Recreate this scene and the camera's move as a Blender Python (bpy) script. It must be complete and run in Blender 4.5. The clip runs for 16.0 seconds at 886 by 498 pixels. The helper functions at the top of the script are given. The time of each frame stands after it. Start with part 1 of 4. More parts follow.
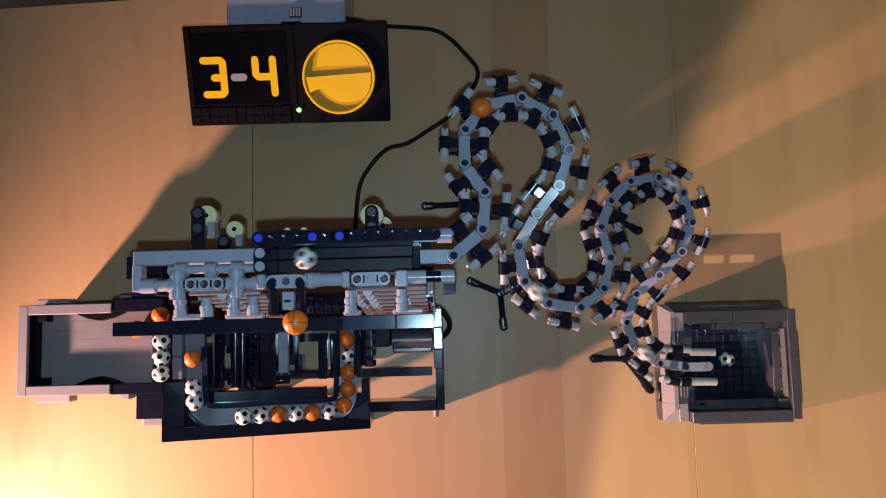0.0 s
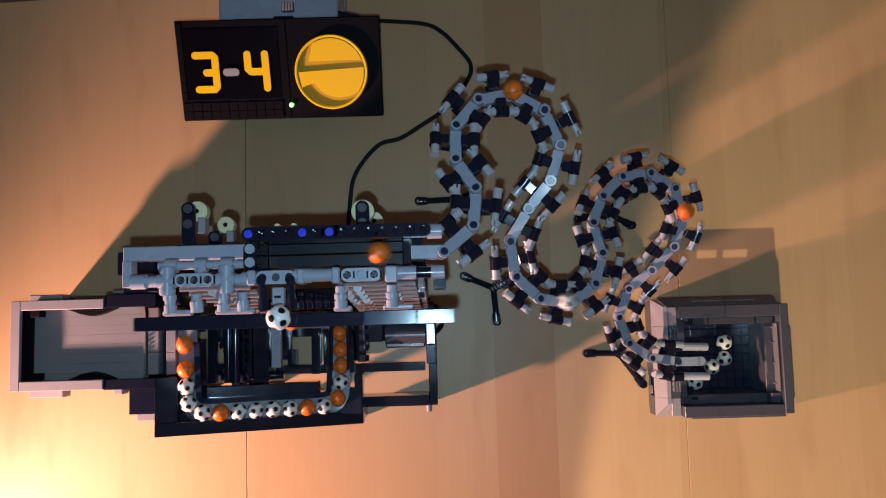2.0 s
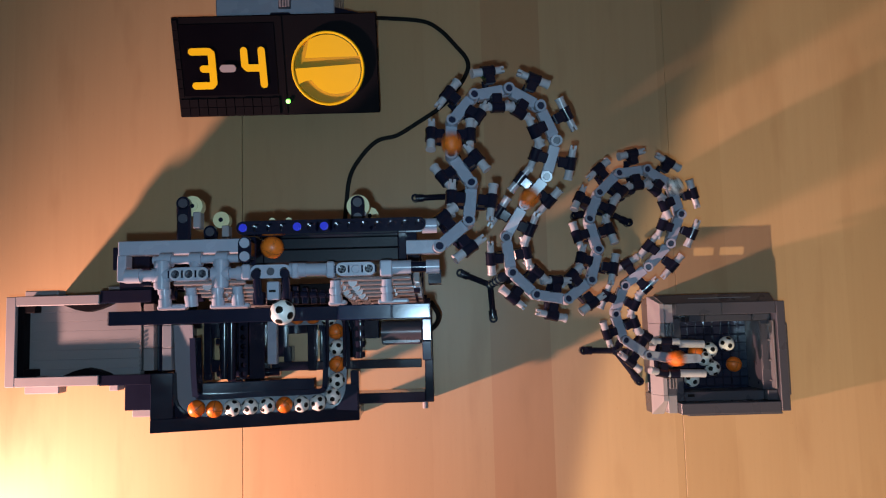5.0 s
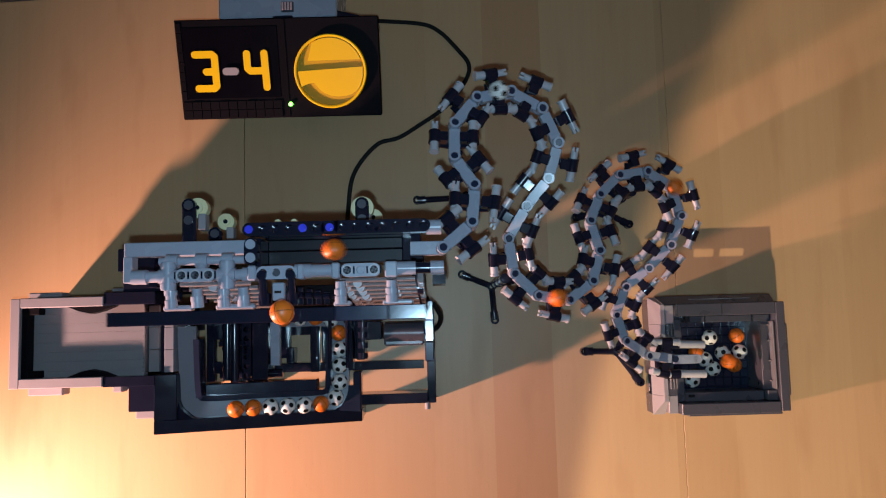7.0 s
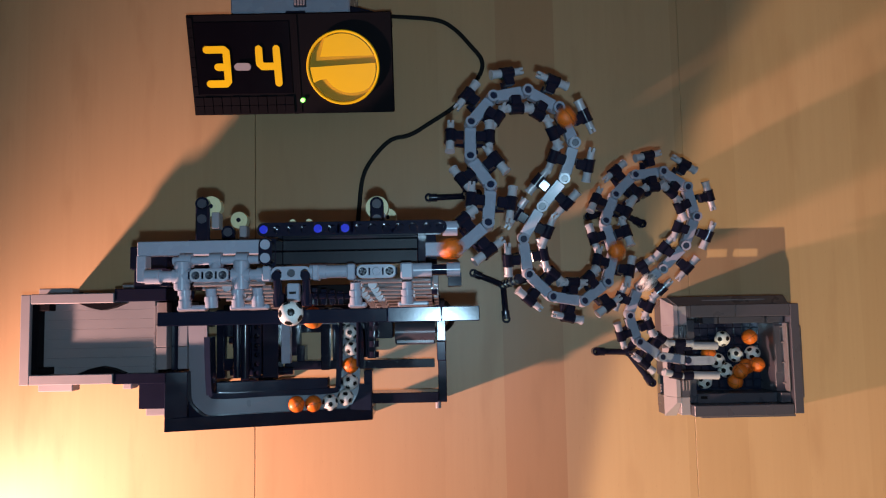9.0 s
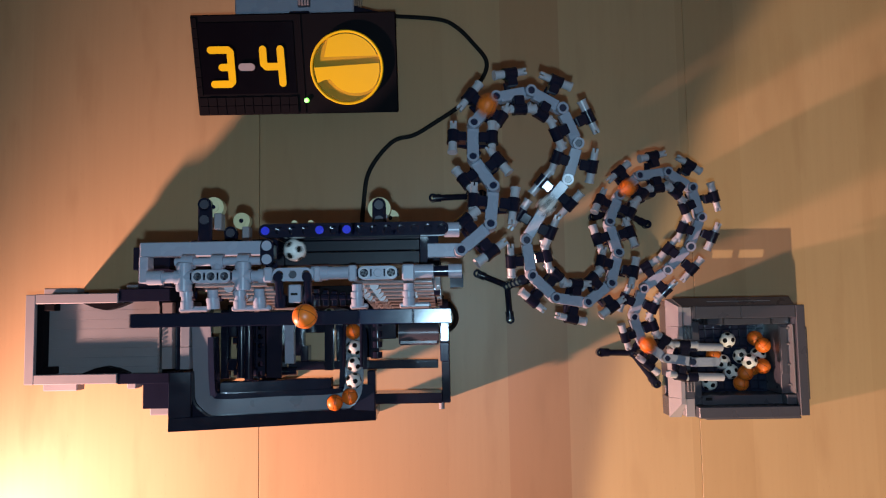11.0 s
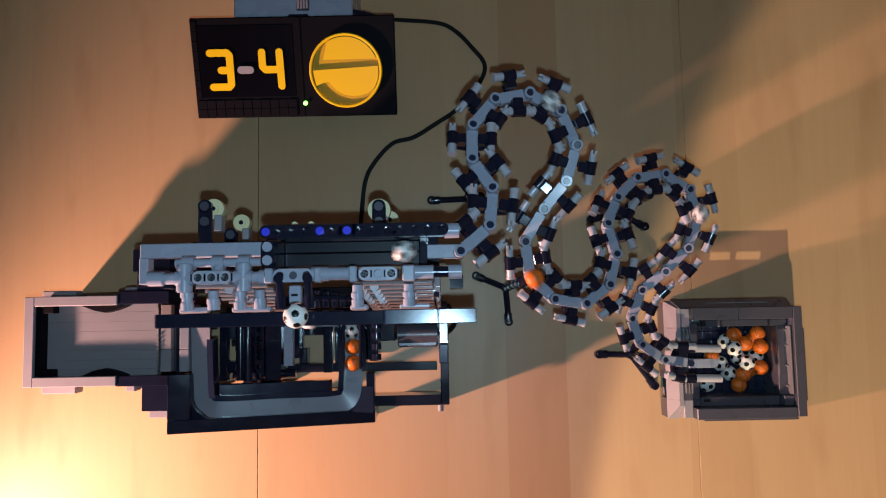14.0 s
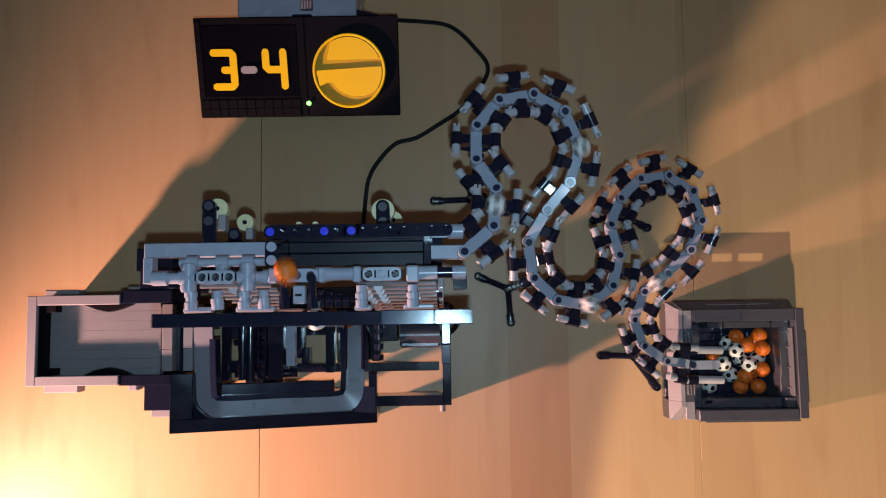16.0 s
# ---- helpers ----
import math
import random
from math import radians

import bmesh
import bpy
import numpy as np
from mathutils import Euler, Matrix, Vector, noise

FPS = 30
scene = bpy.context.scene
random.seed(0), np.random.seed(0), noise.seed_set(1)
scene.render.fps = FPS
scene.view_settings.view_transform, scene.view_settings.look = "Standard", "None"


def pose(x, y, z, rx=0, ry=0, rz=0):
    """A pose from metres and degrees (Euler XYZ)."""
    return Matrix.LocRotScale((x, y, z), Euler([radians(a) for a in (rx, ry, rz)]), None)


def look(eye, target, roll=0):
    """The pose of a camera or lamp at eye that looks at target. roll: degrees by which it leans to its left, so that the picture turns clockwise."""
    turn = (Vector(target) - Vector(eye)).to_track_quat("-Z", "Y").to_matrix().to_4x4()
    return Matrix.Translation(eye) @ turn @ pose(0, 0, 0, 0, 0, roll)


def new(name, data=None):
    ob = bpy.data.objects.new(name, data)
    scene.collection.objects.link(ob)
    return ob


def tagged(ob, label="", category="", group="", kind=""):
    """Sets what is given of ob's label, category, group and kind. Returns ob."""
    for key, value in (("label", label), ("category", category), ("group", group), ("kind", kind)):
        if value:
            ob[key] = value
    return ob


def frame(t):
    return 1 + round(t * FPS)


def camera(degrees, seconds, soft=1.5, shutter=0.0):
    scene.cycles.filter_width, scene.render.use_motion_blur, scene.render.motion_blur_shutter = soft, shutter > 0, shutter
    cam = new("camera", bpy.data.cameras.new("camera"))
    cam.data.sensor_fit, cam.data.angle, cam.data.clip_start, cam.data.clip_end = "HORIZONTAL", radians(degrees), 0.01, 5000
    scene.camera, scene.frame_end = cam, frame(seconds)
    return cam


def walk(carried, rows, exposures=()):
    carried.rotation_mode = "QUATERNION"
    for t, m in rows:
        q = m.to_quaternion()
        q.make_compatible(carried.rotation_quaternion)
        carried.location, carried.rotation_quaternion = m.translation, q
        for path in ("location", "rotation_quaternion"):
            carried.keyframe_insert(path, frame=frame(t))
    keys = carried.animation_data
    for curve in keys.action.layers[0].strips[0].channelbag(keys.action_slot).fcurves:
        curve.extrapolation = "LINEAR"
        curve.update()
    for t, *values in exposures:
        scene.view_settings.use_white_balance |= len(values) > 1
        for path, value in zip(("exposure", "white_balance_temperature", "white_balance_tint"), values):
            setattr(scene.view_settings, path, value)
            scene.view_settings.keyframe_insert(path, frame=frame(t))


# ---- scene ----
cam = camera(60.8, 16.0, 1.15, 0.6)
PATH = [
    (0, 0.0055, -0.0013, 0.7222, 5.468, -0.113, -1.538),
    (0.5, 0.0056, -0.0004, 0.7222, 5.265, -0.093, -1.473),
    (1, 0.0054, 0.0013, 0.7225, 5.016, -0.260, -1.484),
    (1.5, 0.0075, 0.0015, 0.7224, 4.974, -0.306, -1.536),
    (2, 0.0109, -0.0004, 0.7224, 5.007, -0.191, -1.599),
    (2.5, 0.0126, -0.0010, 0.7221, 4.983, -0.025, -1.636),
    (3, 0.0119, -0.0013, 0.7213, 5.061, 0.030, -1.565),
    (3.5, 0.0128, -0.0001, 0.7218, 4.976, 0.066, -1.501),
    (4, 0.0155, -0.0015, 0.7215, 5.023, 0.014, -1.498),
    (6.5, 0.0093, -0.0062, 0.7239, 5.260, -0.516, -1.572),
    (7, 0.0091, -0.0059, 0.7253, 5.326, -0.447, -1.610),
    (7.5, 0.0068, -0.0064, 0.7249, 5.242, -0.345, -1.556),
    (8, 0.0057, -0.0066, 0.7244, 5.163, -0.225, -1.425),
    (8.5, 0.0033, -0.0016, 0.7229, 4.867, -0.289, -1.268),
    (9, 0.0013, 0.0005, 0.7211, 4.718, -0.252, -1.124),
    (11.5, 0.0084, 0.0024, 0.7200, 4.604, 0.464, -0.982),
    (12, 0.0115, 0.0017, 0.7200, 4.682, 0.534, -1.020),
    (12.5, 0.0087, 0.0018, 0.7201, 4.697, 0.476, -0.880),
    (13, 0.0058, 0.0010, 0.7204, 4.819, 0.322, -0.874),
    (13.5, 0.0030, 0.0007, 0.7209, 4.883, 0.223, -0.901),
    (14, 0.0026, -0.0002, 0.7215, 4.975, 0.042, -1.091),
    (14.5, 0.0029, -0.0001, 0.7213, 4.937, 0.014, -1.152),
    (15, 0.0034, -0.0010, 0.7214, 4.905, 0.207, -1.102),
    (15.5, 0.0012, 0.0001, 0.7216, 4.931, 0.210, -0.874),
    (16, 0.0000, 0.0000, 0.7220, 5.000, -0.000, -0.859),
]
walk(cam, [(t, pose(x, y, z, rx, ry, rz)) for t, x, y, z, rx, ry, rz in PATH])

# ---- light, world, exposure ----
scene.view_settings.exposure = 0.05
world = bpy.data.worlds.new("world")
scene.world = world
world.use_nodes = True
world.node_tree.nodes["Background"].inputs["Color"].default_value = (0.30, 0.26, 0.22, 1)
world.node_tree.nodes["Background"].inputs["Strength"].default_value = 0.03


def lamp(name, kind, place, energy, colour, size, target=None):
    data = bpy.data.lights.new(name, kind)
    data.energy, data.color = energy, colour
    data.shadow_soft_size = size
    ob = new(name, data)
    ob.matrix_world = look(place, target) if target else Matrix.Translation(place)
    return ob


# warm desk lamp low beside the table, its shade open towards the far side, and the small cool light next to the lens
desk = lamp("desk_lamp", "SPOT", (-0.592, -0.279, 0.208), 49, (1.0, 0.54, 0.45), 0.014, (0.40, 0.0, 0.175))
desk.data.spot_size, desk.data.spot_blend = radians(126), 1.0
# a shaded room lamp in front of the table, of which only the edge of the cone falls on it
room_lamp = lamp("room_lamp", "SPOT", (0.07, -1.25, 0.90), 80, (1.0, 0.75, 0.50), 0.012, (0.600, -0.350, 0))
room_lamp.data.spot_size, room_lamp.data.spot_blend = radians(42.0), 0.10
torch = lamp("camera_light", "POINT", (0.004, -0.022, 0.735), 4.4, (0.57, 0.95, 1.27), 0.004)


# ---- materials ----
def material(name, colour, rough=0.4, metal=0.0, grain=0.06, scale=60.0, bump=0.05, coat=0.0, trans=0.0, spec=0.5):
    m = bpy.data.materials.new(name)
    m.use_nodes = True
    n, l = m.node_tree.nodes, m.node_tree.links
    b = n["Principled BSDF"]
    b.inputs["Roughness"].default_value = rough
    b.inputs["Metallic"].default_value = metal
    b.inputs["Coat Weight"].default_value = coat
    b.inputs["Specular IOR Level"].default_value = spec
    b.inputs["Transmission Weight"].default_value = trans
    co = n.new("ShaderNodeTexCoord")
    fine, broad = n.new("ShaderNodeTexNoise"), n.new("ShaderNodeTexNoise")
    fine.inputs["Scale"].default_value, broad.inputs["Scale"].default_value = scale * 12, scale
    fine.inputs["Detail"].default_value = 4
    mix = n.new("ShaderNodeMix")
    mix.data_type = "RGBA"
    mix.inputs["A"].default_value = (*[c * (1 - grain) for c in colour], 1)
    mix.inputs["B"].default_value = (*[min(1, c * (1 + grain)) for c in colour], 1)
    l.new(co.outputs["Object"], fine.inputs["Vector"])
    l.new(co.outputs["Object"], broad.inputs["Vector"])
    l.new(broad.outputs["Fac"], mix.inputs["Factor"])
    l.new(mix.outputs["Result"], b.inputs["Base Color"])
    ramp = n.new("ShaderNodeMapRange")
    ramp.inputs["To Min"].default_value, ramp.inputs["To Max"].default_value = max(0.03, rough - 0.05), rough + 0.07
    l.new(broad.outputs["Fac"], ramp.inputs["Value"])
    l.new(ramp.outputs["Result"], b.inputs["Roughness"])
    if bump:
        bp = n.new("ShaderNodeBump")
        bp.inputs["Strength"].default_value, bp.inputs["Distance"].default_value = bump, 0.0004
        l.new(fine.outputs["Fac"], bp.inputs["Height"])
        l.new(bp.outputs["Normal"], b.inputs["Normal"])
    return m


def wood():
    m = bpy.data.materials.new("beech")
    m.use_nodes = True
    n, l = m.node_tree.nodes, m.node_tree.links
    b = n["Principled BSDF"]
    co = n.new("ShaderNodeTexCoord")
    sep = n.new("ShaderNodeSeparateXYZ")
    l.new(co.outputs["Object"], sep.inputs["Vector"])

    def maths(op, a, v):
        q = n.new("ShaderNodeMath")
        q.operation = op
        l.new(a, q.inputs[0])
        q.inputs[1].default_value = v
        return q.outputs[0]

    # staves about 57 mm wide, each of its own tone, one of them of redder heartwood
    stave = maths("FLOOR", maths("ADD", maths("MULTIPLY", sep.outputs["X"], 17.5), -0.0675), 0)
    heart = n.new("ShaderNodeMath")
    heart.operation = "COMPARE"
    l.new(stave, heart.inputs[0])
    heart.inputs[1].default_value, heart.inputs[2].default_value = 1.0, 0.1
    tone = n.new("ShaderNodeTexWhiteNoise")
    tone.noise_dimensions = "1D"
    l.new(stave, tone.inputs["W"])
    stretch = n.new("ShaderNodeMapping")
    stretch.inputs["Scale"].default_value = (260, 9, 60)
    l.new(co.outputs["Object"], stretch.inputs["Vector"])
    fibre = n.new("ShaderNodeTexNoise")
    fibre.inputs["Scale"].default_value, fibre.inputs["Detail"].default_value = 1.0, 5
    l.new(stretch.outputs["Vector"], fibre.inputs["Vector"])
    wide = n.new("ShaderNodeMapping")
    wide.inputs["Scale"].default_value = (16, 3, 6)
    l.new(co.outputs["Object"], wide.inputs["Vector"])
    cloud = n.new("ShaderNodeTexNoise")
    cloud.inputs["Scale"].default_value, cloud.inputs["Detail"].default_value = 1.0, 3
    l.new(wide.outputs["Vector"], cloud.inputs["Vector"])
    flecks = n.new("ShaderNodeMapping")
    flecks.inputs["Scale"].default_value = (420, 60, 60)
    l.new(co.outputs["Object"], flecks.inputs["Vector"])
    dash = n.new("ShaderNodeTexVoronoi")
    dash.inputs["Scale"].default_value = 1.0
    l.new(flecks.outputs["Vector"], dash.inputs["Vector"])

    def blend(f, a, c):
        q = n.new("ShaderNodeMix")
        q.data_type = "RGBA"
        l.new(f, q.inputs["Factor"])
        for v, k in ((a, "A"), (c, "B")):
            if isinstance(v, tuple):
                q.inputs[k].default_value = (*v, 1)
            else:
                l.new(v, q.inputs[k])
        return q.outputs["Result"]

    c1 = blend(tone.outputs["Value"], (0.53, 0.345, 0.175), (0.61, 0.41, 0.22))
    c1 = blend(maths("MULTIPLY", heart.outputs[0], 0.55), c1, (0.50, 0.255, 0.125))
    c2 = blend(maths("MULTIPLY", cloud.outputs["Fac"], 0.5), c1, (0.46, 0.27, 0.13))
    c3 = blend(maths("MULTIPLY", fibre.outputs["Fac"], 0.30), c2, (0.42, 0.245, 0.115))
    spot = n.new("ShaderNodeMapRange")
    spot.inputs["From Min"].default_value, spot.inputs["From Max"].default_value = 0.10, 0.02
    l.new(dash.outputs["Distance"], spot.inputs["Value"])
    knots = n.new("ShaderNodeMapping")
    knots.inputs["Scale"].default_value = (30, 7, 7)
    l.new(co.outputs["Object"], knots.inputs["Vector"])
    streak = n.new("ShaderNodeTexNoise")
    streak.inputs["Scale"].default_value, streak.inputs["Detail"].default_value = 1.0, 4
    l.new(knots.outputs["Vector"], streak.inputs["Vector"])
    vein = n.new("ShaderNodeMapRange")
    vein.inputs["From Min"].default_value, vein.inputs["From Max"].default_value = 0.56, 0.75
    l.new(streak.outputs["Fac"], vein.inputs["Value"])
    c4 = blend(maths("MULTIPLY", spot.outputs["Result"], 0.35), c3, (0.30, 0.16, 0.07))
    c4 = blend(maths("MULTIPLY", vein.outputs["Result"], 0.35), c4, (0.36, 0.20, 0.09))
    l.new(c4, b.inputs["Base Color"])
    b.inputs["Roughness"].default_value = 0.42
    rr = n.new("ShaderNodeMapRange")
    rr.inputs["To Min"].default_value, rr.inputs["To Max"].default_value = 0.36, 0.52
    l.new(cloud.outputs["Fac"], rr.inputs["Value"])
    l.new(rr.outputs["Result"], b.inputs["Roughness"])
    bp = n.new("ShaderNodeBump")
    bp.inputs["Strength"].default_value, bp.inputs["Distance"].default_value = 0.12, 0.0003
    l.new(fibre.outputs["Fac"], bp.inputs["Height"])
    l.new(bp.outputs["Normal"], b.inputs["Normal"])
    return m


WOOD = wood()
BLACK = material("black_plastic", (0.009, 0.010, 0.022), 0.12, grain=0.2, bump=0.04, spec=0.28)
MATT = material("worn_black_plastic", (0.0036, 0.0028, 0.0046), 0.6, grain=0.3, scale=25, spec=0.07)
GREY = material("light_bluish_grey_plastic", (0.32, 0.345, 0.415), 0.26, spec=0.36)
SILVER = material("lighter_grey_plastic", (0.43, 0.43, 0.46), 0.28, spec=0.5)
DARK = material("dark_grey_plastic", (0.060, 0.061, 0.077), 0.28)
WHITE = material("white_plastic", (0.80, 0.79, 0.74), 0.35)
ORANGE = material("orange_plastic", (0.80, 0.17, 0.015), 0.40)
SEAM = material("dark_brown_seam", (0.10, 0.030, 0.010), 0.5)
INK = material("black_print", (0.005, 0.005, 0.005), 0.35, spec=0.2)
YELLOW = material("yellow_plastic", (0.82, 0.53, 0.005), 0.42, grain=0.03, spec=0.18)
YELLOW_SHADE = material("shaded_yellow_plastic", (0.46, 0.30, 0.008), 0.45, spec=0.2)
CREAM = material("cream_plastic", (0.72, 0.66, 0.38), 0.45)
BLUE = material("blue_plastic", (0.05, 0.06, 0.75), 0.2)
NAVY = material("dark_blue_pin_plastic", (0.012, 0.02, 0.05), 0.3)
CLEAR = material("clear_plastic", (0.34, 0.32, 0.33), 0.12, trans=0.5)
PALE = material("pale_grey_plastic", (0.27, 0.25, 0.265), 0.4)
# blue in TILE and SATIN stands for the camera light's sheen on black
TILE = material("blue_black_plastic", (0.013, 0.018, 0.038), 0.12, grain=0.3, bump=0.03, spec=0.36)
SATIN = material("blue_sheen_black_plastic", (0.011, 0.017, 0.045), 0.15, grain=0.4, bump=0.03, spec=0.45)
SCREEN = material("display_black_plastic", (0.0025, 0.002, 0.004), 0.3, spec=0.06)
RUBBER = material("black_cable_rubber", (0.006, 0.006, 0.006), 0.6, spec=0.2)
WALLPAINT = material("room_paint", (0.60, 0.56, 0.52), 0.8, scale=3)
FLOORING = material("pale_floor", (0.52, 0.47, 0.44), 0.6, scale=4)
GREEN = bpy.data.materials.new("green_led")
GREEN.use_nodes = True
GREEN.node_tree.nodes["Principled BSDF"].inputs["Emission Color"].default_value = (0.10, 1.0, 0.05, 1)
GREEN.node_tree.nodes["Principled BSDF"].inputs["Emission Strength"].default_value = 3.0


# ---- mesh helpers (millimetres in, metres out) ----
MM = 0.001


def part(name, bm, mat, parent=None, label="", smooth=True):
    me = bpy.data.meshes.new(name)
    bmesh.ops.recalc_face_normals(bm, faces=bm.faces)
    bm.to_mesh(me)
    bm.free()
    for m in mat if isinstance(mat, (list, tuple)) else [mat]:
        me.materials.append(m)
    if smooth:
        me.shade_smooth()
        me.set_sharp_from_angle(angle=radians(35))
    ob = new(name, me)
    ob.parent = parent
    if label:
        tagged(ob, label)
    return ob


def thing(name, label, category, place=(0, 0, 0), group="", kind=""):
    ob = new(name)
    ob.empty_display_size = 0.01
    ob.matrix_world = Matrix.Translation(Vector(place) * MM)
    return tagged(ob, label, category, group, kind)


def box(bm, x0, x1, y0, y1, z0, z1, bevel=0.35, m=None):
    """A block with broken edges, between the given limits."""
    ma = Matrix.Translation(((x0 + x1) / 2 * MM, (y0 + y1) / 2 * MM, (z0 + z1) / 2 * MM)) @ Matrix.Diagonal((abs(x1 - x0) * MM, abs(y1 - y0) * MM, abs(z1 - z0) * MM, 1))
    r = bmesh.ops.create_cube(bm, size=1, matrix=(m or Matrix()) @ ma)
    if bevel:
        edges = list({e for v in r["verts"] for e in v.link_edges})
        bmesh.ops.bevel(bm, geom=edges, offset=bevel * MM, segments=1, affect="EDGES")
    return bm


def rod(bm, a, b, r, seg=14, r2=None, m=None):
    a, b = Vector(a) * MM, Vector(b) * MM
    d = b - a
    ma = Matrix.Translation((a + b) / 2) @ d.to_track_quat("Z", "Y").to_matrix().to_4x4()
    bmesh.ops.create_cone(bm, cap_ends=True, segments=seg, radius1=r * MM, radius2=(r if r2 is None else r2) * MM, depth=d.length, matrix=(m or Matrix()) @ ma)
    return bm


def tile(bm, m, half=4.0, t=8.0, r=2.45, ends=""):
    """One module of a perforated beam: a square (or round-ended) block with a through hole along local z."""
    n = 16
    rows = []
    for z in (-t / 2, t / 2):
        for ring in range(2):
            row = []
            for i in range(n):
                a = 2 * math.pi * i / n
                c, s = math.cos(a), math.sin(a)
                if ring == 0:
                    q = (r * c, r * s)
                elif ("-" in ends and c < 0) or ("+" in ends and c > 0):
                    q = (half * c, half * s)
                else:
                    k = half / max(abs(c), abs(s))
                    q = (k * c, k * s)
                row.append(bm.verts.new(m @ Vector((q[0] * MM, q[1] * MM, z * MM))))
            rows.append(row)
    lo_in, lo_out, hi_in, hi_out = rows
    for i in range(n):
        j = (i + 1) % n
        bm.faces.new((hi_in[i], hi_out[i], hi_out[j], hi_in[j]))
        bm.faces.new((lo_in[i], lo_in[j], lo_out[j], lo_out[i]))
        bm.faces.new((hi_in[i], hi_in[j], lo_in[j], lo_in[i]))
        bm.faces.new((hi_out[i], lo_out[i], lo_out[j], hi_out[j]))
    return bm


def beam(bm, x, y, z, n, axis="x", face="z", t=8.0, pitch=8.0):
    """A perforated beam of n modules from the first hole's centre, along x, y or z, with holes facing z or y."""
    step = {"x": Vector((1, 0, 0)), "y": Vector((0, 1, 0)), "z": Vector((0, 0, 1))}[axis]
    up = {"x": Vector((1, 0, 0)), "y": Vector((0, 1, 0)), "z": Vector((0, 0, 1))}[face]
    side = up.cross(step)
    base = Matrix((step, side, up)).transposed().to_4x4()
    for i in range(n):
        p = (Vector((x, y, z)) + step * pitch * i) * MM
        ends = ("-" if i == 0 else "") + ("+" if i == n - 1 else "")
        tile(bm, Matrix.Translation(p) @ base, t=t, ends=ends)
    bmesh.ops.remove_doubles(bm, verts=bm.verts[:], dist=0.00005)
    return bm


def tube(bm, pts, r, seg=8, flat=1.0):
    """A bent cord through the points."""
    pts = [Vector(p) * MM for p in pts]
    last = None
    for i, p in enumerate(pts):
        d = (pts[min(i + 1, len(pts) - 1)] - pts[max(i - 1, 0)]).normalized()
        side = d.cross(Vector((0, 0, 1)))
        side = side.normalized() if side.length > 1e-6 else Vector((1, 0, 0))
        up = side.cross(d)
        row = [bm.verts.new(p + (side * math.cos(2 * math.pi * k / seg) + up * flat * math.sin(2 * math.pi * k / seg)) * r * MM) for k in range(seg)]
        if last:
            for k in range(seg):
                bm.faces.new((last[k], last[(k + 1) % seg], row[(k + 1) % seg], row[k]))
        last = row
    return bm


def spline(pts, steps=6):
    """Points on a smooth curve through pts."""
    pts = [Vector(p) for p in pts]
    out = []
    for i in range(len(pts) - 1):
        p0, p1, p2, p3 = pts[max(i - 1, 0)], pts[i], pts[i + 1], pts[min(i + 2, len(pts) - 1)]
        for k in range(steps):
            u = k / steps
            out.append(0.5 * (2 * p1 + (p2 - p0) * u + (2 * p0 - 5 * p1 + 4 * p2 - p3) * u * u + (3 * p1 - p0 - 3 * p2 + p3) * u ** 3))
    return out + [pts[-1]]


# ---- the room and the table ----
def build_room():
    bm = box(bmesh.new(), -2000, 2000, -2000, 2000, -790, -750, 0)
    tagged(part("floor", bm, FLOORING), "pale smooth floor below the table", "floor", kind="structure")
    bm = box(bmesh.new(), -2000, 2000, -2000, 2000, 1750, 1790, 0)
    tagged(part("ceiling", bm, WALLPAINT), "plain painted ceiling", "ceiling", kind="structure")
    for name, lim in (("wall_north", (-2000, 2000, 2000, 2100)), ("wall_south", (-2000, 2000, -2100, -2000)), ("wall_east", (2000, 2100, -2100, 2100)), ("wall_west", (-2100, -2000, -2100, 2100))):
        bm = box(bmesh.new(), *lim, -790, 1790, 0)
        tagged(part(name, bm, WALLPAINT), "plain painted room wall", "wall", kind="structure")


def build_table():
    table = thing("table_top", "light beech table top of wide glued boards", "table", kind="structure")
    # boards meet in fine open joints
    for x0, x1 in ((-900, -174.25), (-173.75, 239.95), (240.05, 900)):
        bm = bmesh.new()
        def edge(x):
            return 0.318 + (x * MM + 0.43) * 0.045
        lo = [bm.verts.new((x * MM, y, -0.028)) for x, y in ((x0, -0.7), (x1, -0.7), (x1, edge(x1)), (x0, edge(x0)))]
        hi = [bm.verts.new((x * MM, y, 0)) for x, y in ((x0, -0.7), (x1, -0.7), (x1, edge(x1)), (x0, edge(x0)))]
        bm.faces.new(lo)
        bm.faces.new(hi)
        for i in range(4):
            bm.faces.new((lo[i], lo[(i + 1) % 4], hi[(i + 1) % 4], hi[i]))
        bmesh.ops.bevel(bm, geom=bm.edges[:], offset=0.0004, segments=1, affect="EDGES")
        part("board", bm, WOOD, table, smooth=False)
    for x, y in ((-820, -640), (820, -640), (-820, 220), (820, 270)):
        part("leg", box(bmesh.new(), x - 30, x + 30, y - 30, y + 30, -750, -28, 3), WOOD, table)


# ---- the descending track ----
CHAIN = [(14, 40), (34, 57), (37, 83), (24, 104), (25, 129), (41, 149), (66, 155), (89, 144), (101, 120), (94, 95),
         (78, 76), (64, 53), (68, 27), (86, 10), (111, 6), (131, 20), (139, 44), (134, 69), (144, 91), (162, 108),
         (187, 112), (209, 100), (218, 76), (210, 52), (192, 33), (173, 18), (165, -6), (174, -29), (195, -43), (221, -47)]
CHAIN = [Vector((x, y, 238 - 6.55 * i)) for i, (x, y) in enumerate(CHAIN)]


